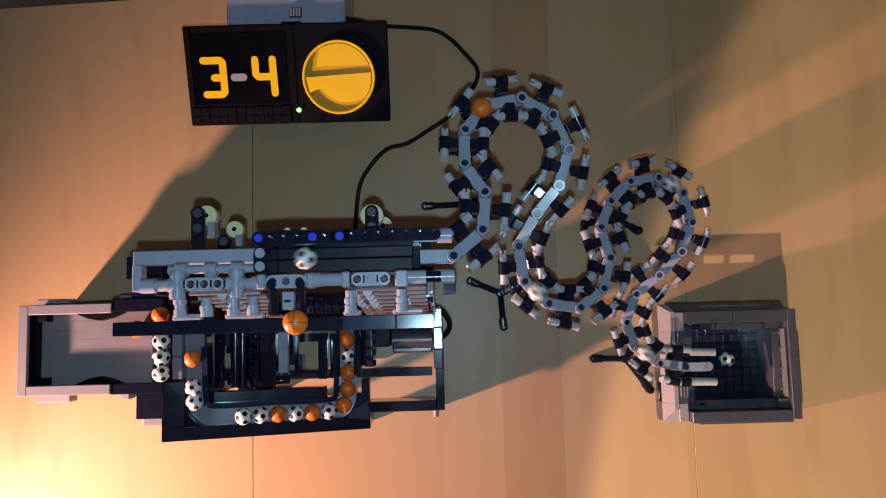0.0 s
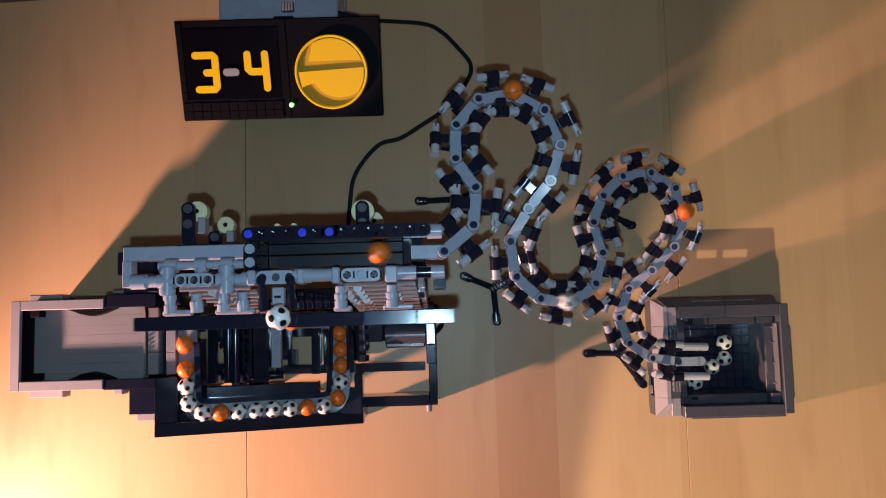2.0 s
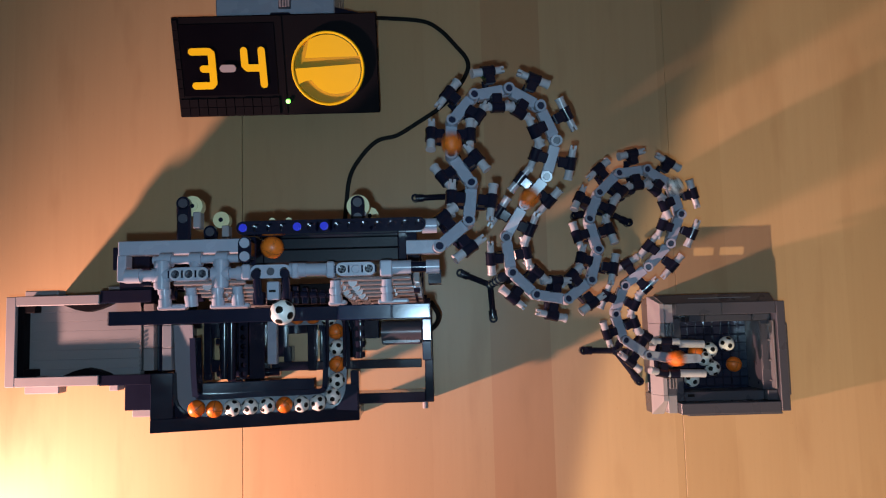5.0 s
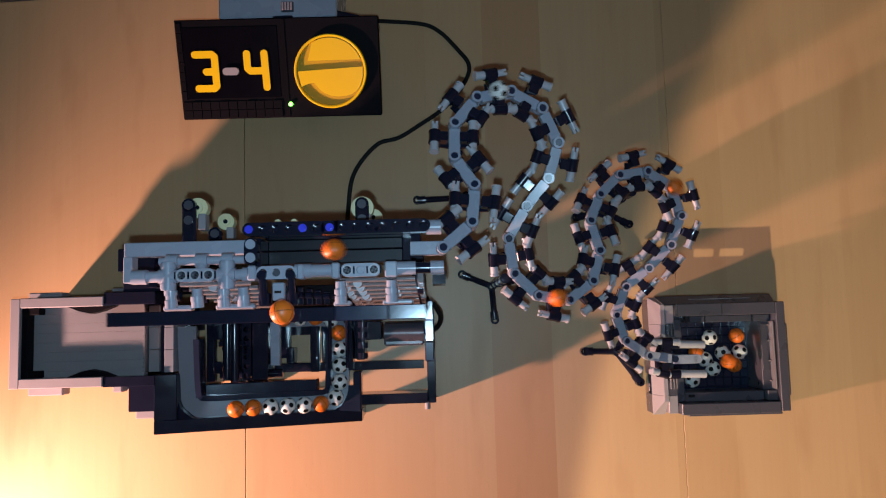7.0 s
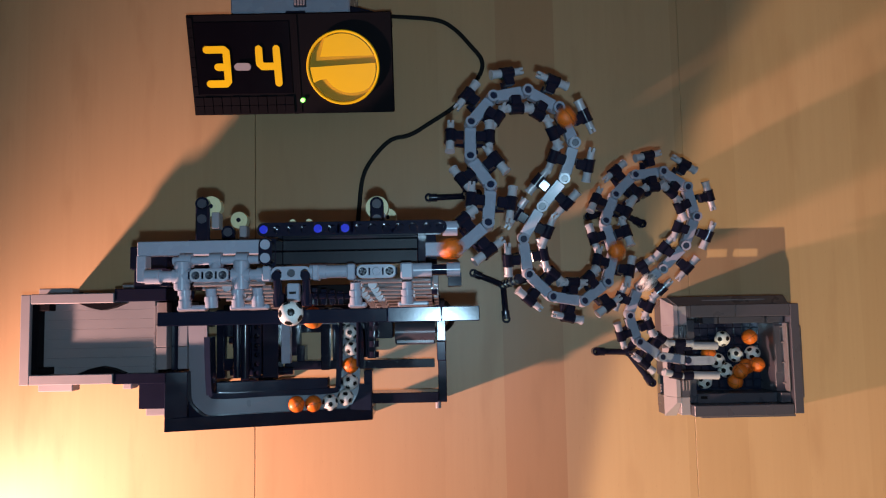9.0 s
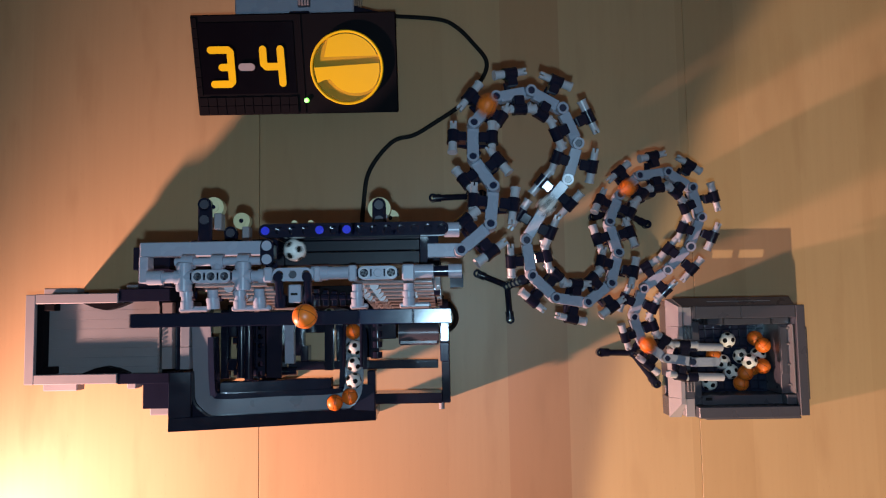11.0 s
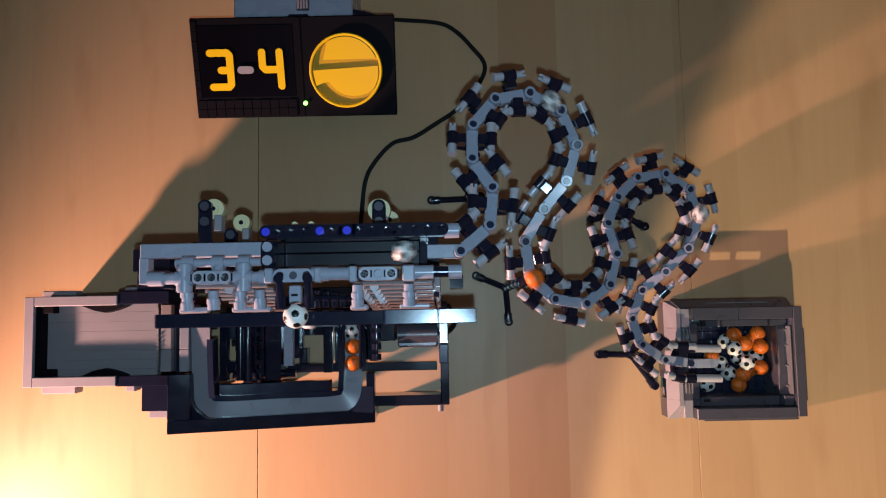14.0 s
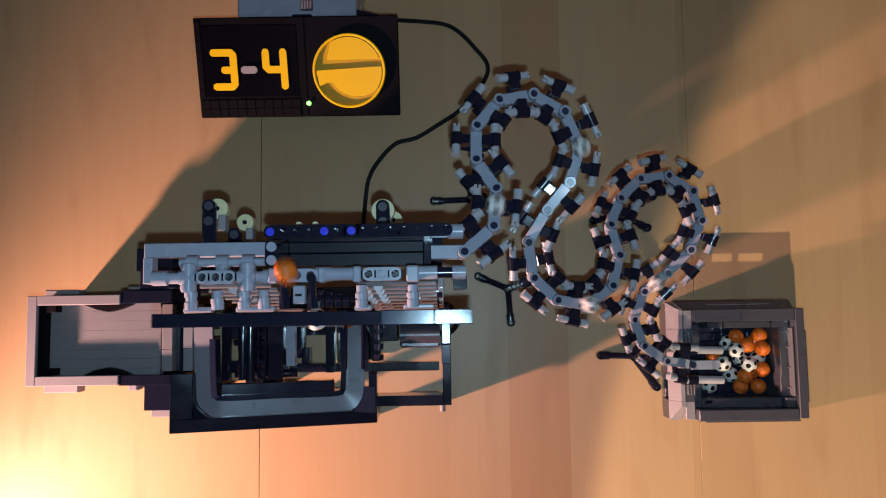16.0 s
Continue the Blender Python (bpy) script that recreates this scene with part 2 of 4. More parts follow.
def link_mesh():
    """A grey link along +x from its pin hole at the origin to the next pin, 26 mm on."""
    bm = bmesh.new()
    tile(bm, Matrix.Translation((0, 0, -0.0005)), half=4.1, t=7, r=2.6, ends="-+")
    box(bm, 4.0, 22.6, -4.0, 4.0, -7.0, -0.5, 0.4)
    rod(bm, (26, 0, -8), (26, 0, -4.2), 4.0, 16)
    box(bm, 21, 26, -4, 4, -8, -4.2, 0.3)
    me = bpy.data.meshes.new("link")
    bmesh.ops.recalc_face_normals(bm, faces=bm.faces)
    bm.to_mesh(me)
    bm.free()
    me.materials.append(GREY)
    return me


def shared(name, bm, mat):
    me = bpy.data.meshes.new(name)
    bmesh.ops.recalc_face_normals(bm, faces=bm.faces)
    bm.to_mesh(me)
    bm.free()
    me.materials.append(mat)
    me.shade_smooth()
    me.set_sharp_from_angle(angle=radians(35))
    return me


def child(name, me, parent, m):
    ob = new(name, me)
    ob.parent = parent
    ob.matrix_basis = m
    return ob


def build_track():
    track = thing("ball_track", "winding ball track of grey links with black side rails", "ball track")
    link = link_mesh()
    pin = shared("pin", rod(rod(bmesh.new(), (0, 0, -9), (0, 0, 2.2), 2.35, 12), (0, 0, -4), (0, 0, 1.0), 2.5, 12), NAVY)
    bm = bmesh.new()
    rod(bm, (-4.4, 0, 0), (4.4, 0, 0), 4.0, 16)
    for x in (-4.0, 4.0):
        rod(bm, (x - 0.6, 0, 0), (x + 0.6, 0, 0), 4.2, 16)
    box(bm, -3.6, 3.6, -9.2, 0, -3.6, 3.0, 0.6)
    outer = shared("connector", bm, BLACK)
    bm = bmesh.new()
    rod(bm, (0, 0, 0), (6.2, 0, 0), 3.0, 14)
    rod(bm, (6.2, 0, 0), (7.4, 0, 0), 3.5, 14)
    box(bm, 1.5, 5.5, -0.5, 0.5, 2.6, 3.2, 0)
    rail = shared("rail_pin", bm, SILVER)
    bm = bmesh.new()
    rod(bm, (0, 0, 0), (5.4, 0, 0), 2.6, 14)
    for s in (-1, 1):
        box(bm, 5.0, 8.2, 0.5 * s, 2.3 * s, -1.6, 1.6, 0.2)
    slim = shared("rail_pin", bm, SILVER)
    bm = bmesh.new()
    box(bm, 6, 20, -3.2, 3.2, -13.5, -7.6, 0.4)
    for y in (-6.5, 6.5):
        rod(bm, (13, 0, -9.5), (13, y * 1.6, -6), 2.4, 10)
    under = shared("cross_axle", bm, BLACK)
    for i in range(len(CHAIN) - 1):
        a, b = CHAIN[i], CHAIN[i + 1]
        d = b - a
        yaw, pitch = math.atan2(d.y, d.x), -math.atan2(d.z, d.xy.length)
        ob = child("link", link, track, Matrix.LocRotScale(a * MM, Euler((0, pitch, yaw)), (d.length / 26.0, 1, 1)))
        child("pin", pin, ob, Matrix())
        child("cross_axle", under, ob, Matrix())
        turn = math.degrees(math.remainder((math.atan2(*(CHAIN[min(i + 2, len(CHAIN) - 1)] - b).yx) if i < len(CHAIN) - 2 else yaw) - yaw, 2 * math.pi))
        for s in (1, -1):
            lift = 2.5 + 1.5 * random.random()
            w = pose(13 * MM, s * (12.6 if s * turn > 0 else 13.8) * MM, lift * MM, 0, random.uniform(-6, 6), random.uniform(-7, 7) + s * 2 + (180 if s < 0 else 0))
            con = child("connector", outer, ob, w)
            tagged(con, "glossy black connector")
            one, two = (rail, slim) if i % 2 == 0 else (slim, rail)
            child("rail_pin", one, ob, w @ pose(4.4 * MM, 0, 0))
            child("rail_pin", two, ob, w @ pose(-4.4 * MM, 0, 0, 0, 0, 180))
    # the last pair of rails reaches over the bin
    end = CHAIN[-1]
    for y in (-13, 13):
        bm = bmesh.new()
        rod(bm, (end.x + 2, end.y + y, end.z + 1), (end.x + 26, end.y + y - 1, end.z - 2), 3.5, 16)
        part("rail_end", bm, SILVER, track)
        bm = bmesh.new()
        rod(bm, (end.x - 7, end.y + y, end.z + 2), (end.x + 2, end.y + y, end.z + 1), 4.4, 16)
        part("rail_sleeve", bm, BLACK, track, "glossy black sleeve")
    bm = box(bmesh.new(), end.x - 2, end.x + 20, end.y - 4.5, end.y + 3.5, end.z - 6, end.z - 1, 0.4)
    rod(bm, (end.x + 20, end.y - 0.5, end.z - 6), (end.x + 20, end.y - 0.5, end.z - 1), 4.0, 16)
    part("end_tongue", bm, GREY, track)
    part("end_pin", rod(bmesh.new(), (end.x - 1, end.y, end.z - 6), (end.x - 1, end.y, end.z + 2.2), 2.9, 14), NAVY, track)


def build_stand(name, top, feet):
    """A black column from the table up to the track, on axle feet."""
    st = thing(name, "thin black plastic stand with axle feet, holding up the track", "stand", group="track stands")
    x, y, z = top
    bm = bmesh.new()
    rod(bm, (x, y, 4), (x, y, z - 8), 2.4, 10)
    part("column", bm, BLACK, st)
    k = 30
    while k < z - 16:
        part("collar", rod(bmesh.new(), (x, y, k), (x, y, k + 15), 3.9, 14), BLACK, st)
        k += 34
    part("hub", rod(bmesh.new(), (x, y, 0.3), (x, y, 9), 4.4, 16), BLACK, st)
    for fx, fy in feet:
        d = Vector((fx - x, fy - y, 0))
        u = d.normalized()
        bm = bmesh.new()
        rod(bm, (x, y, 4), (fx, fy, 4), 3.0, 10)
        rod(bm, (fx - u.x * 8, fy - u.y * 8, 4), (fx, fy, 4), 3.9, 12)
        tile(bm, Matrix.Translation((fx * MM, fy * MM, 0.004)), half=4, t=7.4, r=2.0, ends="-+")
        part("foot", bm, BLACK, st)


# ---- the collecting bin ----
def prism(bm, low, high):
    """A solid between two rings of points of equal count."""
    lo = [bm.verts.new(Vector(p) * MM) for p in low]
    hi = [bm.verts.new(Vector(p) * MM) for p in high]
    bm.faces.new(lo)
    bm.faces.new(hi)
    for i in range(len(lo)):
        j = (i + 1) % len(lo)
        bm.faces.new((lo[i], lo[j], hi[j], hi[i]))
    return bm


def build_bin():
    b = thing("ball_bin", "dark grey brick-built collecting bin with black studded floor", "bin")
    part("base_plate", box(bmesh.new(), 208, 322, -98, 6, 0.2, 3.4, 0.4), DARK, b)
    part("floor_plate", box(bmesh.new(), 232, 312, -86, -12, 3.4, 5.0, 0.2), BLACK, b, "black floor with a grid of grooves")
    for i in range(9):
        for j in range(9):
            x, y = 242 + i * 8, -80 + j * 8
            part("floor_tile", box(bmesh.new(), x - 3.7, x + 3.7, y - 3.7, y + 3.7, 5.0, 6.0 + 0.15 * ((i * 3 + j * 5) % 4), 0.5), TILE, b)
    # the side under the track: an upright foot, a slope with mitred ends, a flat rim, a lower inner step
    for y0, y1 in ((-97.5, -80), (-62, -32), (-22, 7)):
        part("foot_brick", box(bmesh.new(), 205, 212, y0, y1, 3.4, 25.8, 0.4), DARK, b)
    part("foot_back", box(bmesh.new(), 212.2, 215, -96, 6, 3.4, 25.8, 0.2), BLACK, b)
    # slopes and rim ends are PALE to paint in the lamp light on them
    for y0, y1, m0, m1 in ((-98, -80.2, 13, 0), (-80, -48.2, 0, 0), (-48, -16.2, 0, 0), (-16, 8.5, 0, 7)):
        low = [(204, y0, 26), (215, y0, 26), (215, y1, 26), (204, y1, 26)]
        high = [(211.5, y0 + m0, 40), (215, y0 + m0, 40), (215, y1 - m1, 40), (211.5, y1 - m1, 40)]
        part("slope_brick", prism(bmesh.new(), low, high), PALE, b, "sloping rim brick, paler for the lamp light on it")
    for y0, y1, mat in ((-96, -80, PALE), (-79.8, -66, DARK), (-29, -16.2, DARK), (-16, 1, PALE)):
        part("rim_brick", box(bmesh.new(), 215.2, 223.5, y0, y1, 3.4, 39.6, 0.5), mat, b)
    for y0, y1 in ((-86, -62), (-32, -12)):
        part("inner_brick", box(bmesh.new(), 223.7, 231, y0, y1, 3.4, 36, 0.5), DARK, b)
    for y0 in (-27, -74):
        for k in range(3):
            part("clear_fin", box(bmesh.new(), 216.6 + k * 2.6, 217.8 + k * 2.6, y0, y0 + 11, 39.7, 43, 0.3), CLEAR, b, "clear glinting fin")
    # back: slope outside, flat top, ledge inside
    part("back_slope", prism(bmesh.new(), [(212, 1.8, 45), (311, 1.8, 45), (311, 9, 39), (206, 9, 39)], [(212, 1.8, 49.6), (311, 1.8, 49.6), (311, 9, 40.5), (206, 9, 40.5)]), DARK, b)
    # thin pale line along the back slope
    part("back_line", box(bmesh.new(), 236, 292, 5.2, 6.0, 44.6, 45.4, 0.2), PALE, b, "thin pale line")
    part("back_wall", box(bmesh.new(), 223.7, 319.8, -9.4, 1.6, 3.4, 31.8, 0.4), DARK, b)
    for x0, x1 in ((223.7, 250), (270, 274), (298, 319.8)):
        part("back_post", box(bmesh.new(), x0, x1, -9.2, 1.4, 32, 43.6, 0.2), DARK, b)
    for x0, x1 in ((223.7, 263.8), (264, 311.8)):
        part("back_rail", box(bmesh.new(), x0, x1, -9.4, 1.6, 43.8, 50, 0.5), DARK, b)
    for x0, x1, z in ((240, 253.8, 33), (254, 296, 35), (296.2, 311.6, 38)):
        part("back_ledge", box(bmesh.new(), x0, x1, -15.5, -9.6, 3.4, z, 0.5), DARK, b)
    # the far side, with a clear pane over its shelf
    part("side_wall", box(bmesh.new(), 312, 320, -95, 1.6, 3.4, 50.2, 0.6), DARK, b)
    part("side_ledge", box(bmesh.new(), 320.2, 324, -82, -18, 3.4, 44, 0.5), DARK, b)
    part("inner_shelf", box(bmesh.new(), 301.5, 311.8, -77, -15.6, 3.4, 38, 0.5), DARK, b)
    part("shelf_tile", box(bmesh.new(), 302, 307, -60, -18, 38, 39.4, 0.4), DARK, b, "paler shelf tile")
    part("clear_pane", box(bmesh.new(), 309.4, 310.6, -76, -15.8, 38, 47, 0.3), CLEAR, b, "clear pane with bright edges")
    for y in (-70, -52, -34, -20):
        part("pane_clip", box(bmesh.new(), 307.6, 309.2, y, y + 1.6, 38, 42, 0.4), CLEAR, b)
    part("shelf_brick", box(bmesh.new(), 303, 311.8, -86, -77.2, 3.4, 44, 0.5), DARK, b)
    # front: ledge inside, flat top, narrow step outside
    part("front_ledge", box(bmesh.new(), 231.2, 302.8, -86.4, -78, 3.4, 36, 0.5), DARK, b)
    part("ledge_slot", box(bmesh.new(), 234, 240, -82.5, -80, 36, 36.5, 0.1), INK, b)
    part("front_wall", box(bmesh.new(), 223.7, 311.8, -96.4, -86.6, 3.4, 49.6, 0.6), DARK, b)
    part("front_step", box(bmesh.new(), 232, 316, -98.6, -96.6, 3.4, 42, 0.4), DARK, b)


# ---- the score board with its battery box and cable ----
def build_scoreboard():
    s = thing("score_board", "black brick-built score board with yellow digits 3-4 and round yellow dial", "score board")
    face = Matrix.Translation((-126 * MM, 222 * MM, 0.065)) @ Euler((radians(19.5), 0, 0)).to_matrix().to_4x4()
    w, h = 90.0, 43.5
    part("panel", box(bmesh.new(), -w, w, -h, h, -7, 0, 0.8, face), MATT, s)
    part("screen", box(bmesh.new(), -84, 0, -25, 37, 0, 0.6, 0.3, face), SCREEN, s, "glossy black display field")
    part("foot_wall", box(bmesh.new(), -205, -46, 204, 212, 0.2, 50, 0.5), MATT, s)
    part("back_wall", box(bmesh.new(), -212, -40, 246, 258, 0.2, 66, 0.5), MATT, s)
    part("frame_rail", box(bmesh.new(), 4, 7, -h + 1, h - 1, 0, 0.8, 0.2, face), MATT, s)
    for j in range(2):
        for k in range(11):
            x = -84.5 + k * 8.1
            part("grille_tile", box(bmesh.new(), x - 3.9, x + 3.9, -h + 1 + j * 7.6, -h + 8.3 + j * 7.6, 0, 0.9 + 0.25 * ((k * 5 + j * 3) % 3), 0.3, face), MATT, s)
    for k in range(8):
        part("edge_tile", box(bmesh.new(), -w + 0.5, -w + 5.6, -26 + k * 8.4, -18 + k * 8.4, 0, 0.8 + 0.3 * (k % 2), 0.3, face), MATT, s)

    def digit(bars, name):
        bm = bmesh.new()
        for n, (x0, y0, x1, y1) in enumerate(bars):
            rod_flat(bm, x0, y0, x1, y1, 3.2, 2.0 + 0.03 * n)
        ob = part(name, bm, YELLOW, s, "yellow plastic digit")
        ob.matrix_basis = face
        return ob

    def rod_flat(bm, x0, y0, x1, y1, r, top=3.2):
        d = Vector((x1 - x0, y1 - y0))
        a = math.atan2(d.y, d.x)
        ring = []
        for k in range(9):
            q = a + math.pi / 2 + math.pi * k / 8
            ring.append((x0 + r * math.cos(q), y0 + r * math.sin(q)))
        for k in range(9):
            q = a - math.pi / 2 + math.pi * k / 8
            ring.append((x1 + r * math.cos(q), y1 + r * math.sin(q)))
        lo = [bm.verts.new((x * MM, y * MM, 0.0013)) for x, y in ring]
        hi = [bm.verts.new((x * MM, y * MM, top * MM)) for x, y in ring]
        bm.faces.new(lo)
        bm.faces.new(hi)
        for i in range(len(ring)):
            j = (i + 1) % len(ring)
            bm.faces.new((lo[i], lo[j], hi[j], hi[i]))

    digit([(-74, 13.5, -59, 13.5), (-59, 13.5, -56.8, 11.4), (-56.8, 11.4, -56.8, -13.8), (-56.8, -13.8, -59, -16), (-65, -1.5, -57, -1.5), (-73, -16, -59, -16)], "digit_three")
    digit([(-28, 13.5, -28, 1), (-28, 1, -25.5, -1.5), (-25.5, -1.5, -12.5, -1.5), (-12.5, 13.5, -12, -16)], "digit_four")
    bm = bmesh.new()
    rod_flat(bm, -47, -1.5, -39, -1.5, 3.3)
    part("dash", bm, PALE, s, "pale grey dash").matrix_basis = face
    bm = bmesh.new()
    bmesh.ops.create_cone(bm, cap_ends=True, segments=24, radius1=0.0021, radius2=0.0018, depth=0.003, matrix=face @ Matrix.Translation((0.008, -0.0315, 0.0015)))
    part("indicator_light", bm, GREEN, s, "small glowing green lamp")
    # dial: a rim round a dish, a bar across it
    dial = face @ Matrix.Translation((0.046, -0.0035, 0.0))
    bm = bmesh.new()
    rings = ((32.3, 0.2), (32.3, 5.4), (31.7, 6.0), (30.6, 6.0), (30.0, 5.6), (29.8, 0.6), (29.0, 0.4))
    last = None
    for r, z in rings:
        row = [bm.verts.new(dial @ Vector((r * MM * math.cos(2 * math.pi * k / 48), r * MM * math.sin(2 * math.pi * k / 48), z * MM))) for k in range(48)]
        if last:
            for k in range(48):
                bm.faces.new((last[k], last[(k + 1) % 48], row[(k + 1) % 48], row[k]))
        last = row
    d = part("dial", bm, YELLOW, s, "round bright yellow dial dish")
    # the dish's floor is darker yellow to paint in the shade of the recess
    bm = bmesh.new()
    bmesh.ops.create_cone(bm, cap_ends=True, segments=48, radius1=0.0298, radius2=0.0298, depth=0.001, matrix=dial @ Matrix.Translation((0, 0, 0.0012)))
    part("dial_floor", bm, YELLOW_SHADE, d, "recessed dial floor, darker yellow for its shade")
    # two raised sectors, above and below the bar
    for name, lo_a, hi_a, r0, y0, z in (("upper_plate", 20, 142, 29.0, 9.4, 5.6), ("lower_plate", 178, 356, 29.0, 3.0, 5.6)):
        bm = bmesh.new()
        pts = []
        if name == "upper_plate":
            pts = [(r0 * math.cos(radians(a)), r0 * math.sin(radians(a))) for a in range(20, 128, 6)] + [(-19.5, 9.5)]
        else:
            pts = [(-29, 0.5), (28.8, 3.6)] + [(r0 * math.cos(radians(-a)), r0 * math.sin(radians(-a))) for a in range(6, 34, 6)]
            pts += [(22, -18), (18, -20.4), (12.5, -21.8), (6, -22.2), (0, -21.5), (-5.5, -19.2), (-10, -16), (-13, -12.6), (-15.4, -9.5), (-21, -10.6), (-26.6, -13)]
        lo = [bm.verts.new(dial @ Vector((x * MM, y * MM, 0.0024))) for x, y in pts]
        hi = [bm.verts.new(dial @ Vector((x * MM, y * MM, z * MM))) for x, y in pts]
        bm.faces.new(hi)
        for i in range(len(pts)):
            j = (i + 1) % len(pts)
            bm.faces.new((lo[i], lo[j], hi[j], hi[i]))
        part(name, bm, YELLOW, d)


def build_battery():
    b = thing("battery_box", "light bluish grey plastic battery box behind the score board", "battery box")
    part("case", box(bmesh.new(), -178, -73, 266, 330, 0.3, 74, 1.2), GREY, b)
    part("switch", box(bmesh.new(), -122, -111, 270, 279, 74, 77, 0.6), DARK, b)
    for k in range(4):
        part("switch_rib", box(bmesh.new(), -121 + k * 2.5, -119.5 + k * 2.5, 271, 278, 77, 78, 0.1), PALE, b)
    part("plug", prism(bmesh.new(), [(-76, 262, 46), (-37, 262, 46), (-37, 265, 46), (-76, 274, 46)], [(-76, 262, 70), (-37, 262, 66), (-37, 264.5, 66), (-76, 273.5, 70)]), BLACK, b, "black wedge-shaped plug")
    part("latch", box(bmesh.new(), -130, -112, 264.5, 267.5, 66, 75, 1.2), BLACK, b)


def build_cable():
    c = [(-66, 270, 60), (-55, 280, 30), (-41, 288, 6), (2, 285, 3), (20, 276, 3), (35, 260, 3), (47, 243, 3), (43, 226, 3), (23, 201, 3), (-5, 182, 3),
         (-24, 171, 3), (-43, 166, 3), (-60, 149, 3), (-70, 130, 3), (-74, 100, 3), (-74, 70, 30), (-74, 58, 120), (-74, 55, 200)]
    bm = tube(bmesh.new(), spline(c, 6), 2.1, 8, 0.5)
    tagged(part("power_cable", bm, RUBBER), "flat black power cable lying across the table", "cable")


# ---- the ball machine ----
QUEUE = [(-128, -1.5, 46), (-93, -1.5, 47), (-83, -6, 48), (-78, -20, 50), (-78, -56, 53), (-80, -69, 55), (-91, -76, 58), (-140, -76, 72), (-184, -76, 86),
         (-196, -71, 88), (-200, -60, 90), (-200, -6, 97)]


def sweep(bm, pts, offset, width, low, high):
    """A strip of the given section that runs beside the points."""
    pts = [Vector(p) for p in pts]
    last = None
    for i, p in enumerate(pts):
        d = (pts[min(i + 1, len(pts) - 1)] - pts[max(i - 1, 0)])
        side = Vector((-d.y, d.x, 0)).normalized()
        row = [bm.verts.new((p + side * (offset + a) + Vector((0, 0, z))) * MM) for a, z in ((-width / 2, low), (width / 2, low), (width / 2, high), (-width / 2, high))]
        if last:
            for k in range(4):
                bm.faces.new((last[k], last[(k + 1) % 4], row[(k + 1) % 4], row[k]))
        else:
            bm.faces.new(row)
        last = row
    bm.faces.new(last)
    return bm


def build_hopper(machine):
    # planks of the raised tray floor, a grey rim, black shoulders
    for k in range(8):
        y = -48 + k * 7.9
        part("floor_plank", box(bmesh.new(), -334, -236.5, y + 0.04, y + 7.86, 78, 87 - 0.04 * (k % 2), 0.08), TRAY, machine)
    for x0, x1, y0, y1 in ((-341.5, -333.5, -53, 20.5), (-333.5, -265.5, 12.8, 20.8), (-333.5, -265.5, -53, -45)):
        part("tray_rim", box(bmesh.new(), x0, x1, y0, y1, 62, 100, 0.5), PALE, machine, "pale grey tray rim")
    for y0, y1 in ((13.5, 24), (-53.5, -45)):
        part("tray_shoulder", box(bmesh.new(), -265.5, -223, y0, y1, 40, 99, 0.5), BLACK, machine)
    for x0, x1, y0, y1 in ((-333.5, -328, -45, 12.8), (-328, -319, 7, 12.8), (-328, -319, -45, -39)):
        part("tray_lining", box(bmesh.new(), x0, x1, y0, y1, 87, 97, 0.5), MATT, machine)
    for y, s in ((12.8, -1), (-45, 1)):
        bm = bmesh.new()
        lo, hi = [], []
        for x, dy in ((-296, 0), (-286, 4), (-277, 6), (-268, 4), (-258, 0)):
            lo.append(bm.verts.new((x * MM, (y + s * dy) * MM, 0.0872)))
            hi.append(bm.verts.new((x * MM, (y + s * dy) * MM, 0.097)))
        bm.faces.new(lo), bm.faces.new(hi)
        for i in range(5):
            bm.faces.new((lo[i], lo[(i + 1) % 5], hi[(i + 1) % 5], hi[i]))
        part("tray_guide", bm, MATT, machine, "black curved guide")
    for x0, x1, y0, y1 in ((-347, -318, 16, 27), (-346, -316, -62, -50), (-273, -265, -61, -50), (-253, -232, -84, -72), (-275, -264, 18, 29)):
        part("tray_foot", box(bmesh.new(), x0, x1, y0, y1, 48, 62, 0.8), PALE, machine)
        part("tray_leg", box(bmesh.new(), x0 + 2, x0 + 10, y0 + 1.5, y1 - 1.5, 0.3, 48, 0.4), DARK, machine)
    part("tray_under", box(bmesh.new(), -340, -244, -50, 18, 62, 77.5, 0.5), MATT, machine)
    # unseen block added below the tray so its shadow has one clean edge
    part("tray_shadow_block", box(bmesh.new(), -341, -250, -46, 20.4, 0.3, 61.8, 0.5), MATT, machine)
    # glinting clear strip at the tray's edge and the fixed stepping block
    part("edge_strip", box(bmesh.new(), -236.3, -235, -43, 10, 70, 88.5, 0.3), CLEAR, machine, "clear glinting edge strip")
    for k in range(9):
        part("edge_bead", rod(bmesh.new(), (-235.6, -42 + k * 3.6, 88), (-235.6, -42 + k * 3.6, 90), 1.0, 8), CLEAR, machine)
    part("step_core", box(bmesh.new(), -224.2, -217.2, -44, 14, 0.4, 82, 0.3), BLACK, machine)
    part("side_block", box(bmesh.new(), -250, -224, -75.5, -53.5, 0.3, 85, 0.5), BLACK, machine)
    part("back_block", box(bmesh.new(), -250, -220, 24, 46, 0.3, 98, 0.5), BLACK, machine)
    # black column made this tall to throw shadow far across the table
    part("rear_column", box(bmesh.new(), -216, -190, 34, 50, 0.3, 190, 0.5), BLACK, machine)


def build_step(machine, x0, x1, mat, top):
    """One of the plates that lift the balls from the tray into the channel."""
    bm = bmesh.new()
    for j in range(3):
        y = -43 + j * 18.6
        box(bm, x0, x1, y + 0.1, y + 18.4, top - 30, top, 0.4)
    return part("step_plate", bm, mat, machine, "grey lifting step plate")


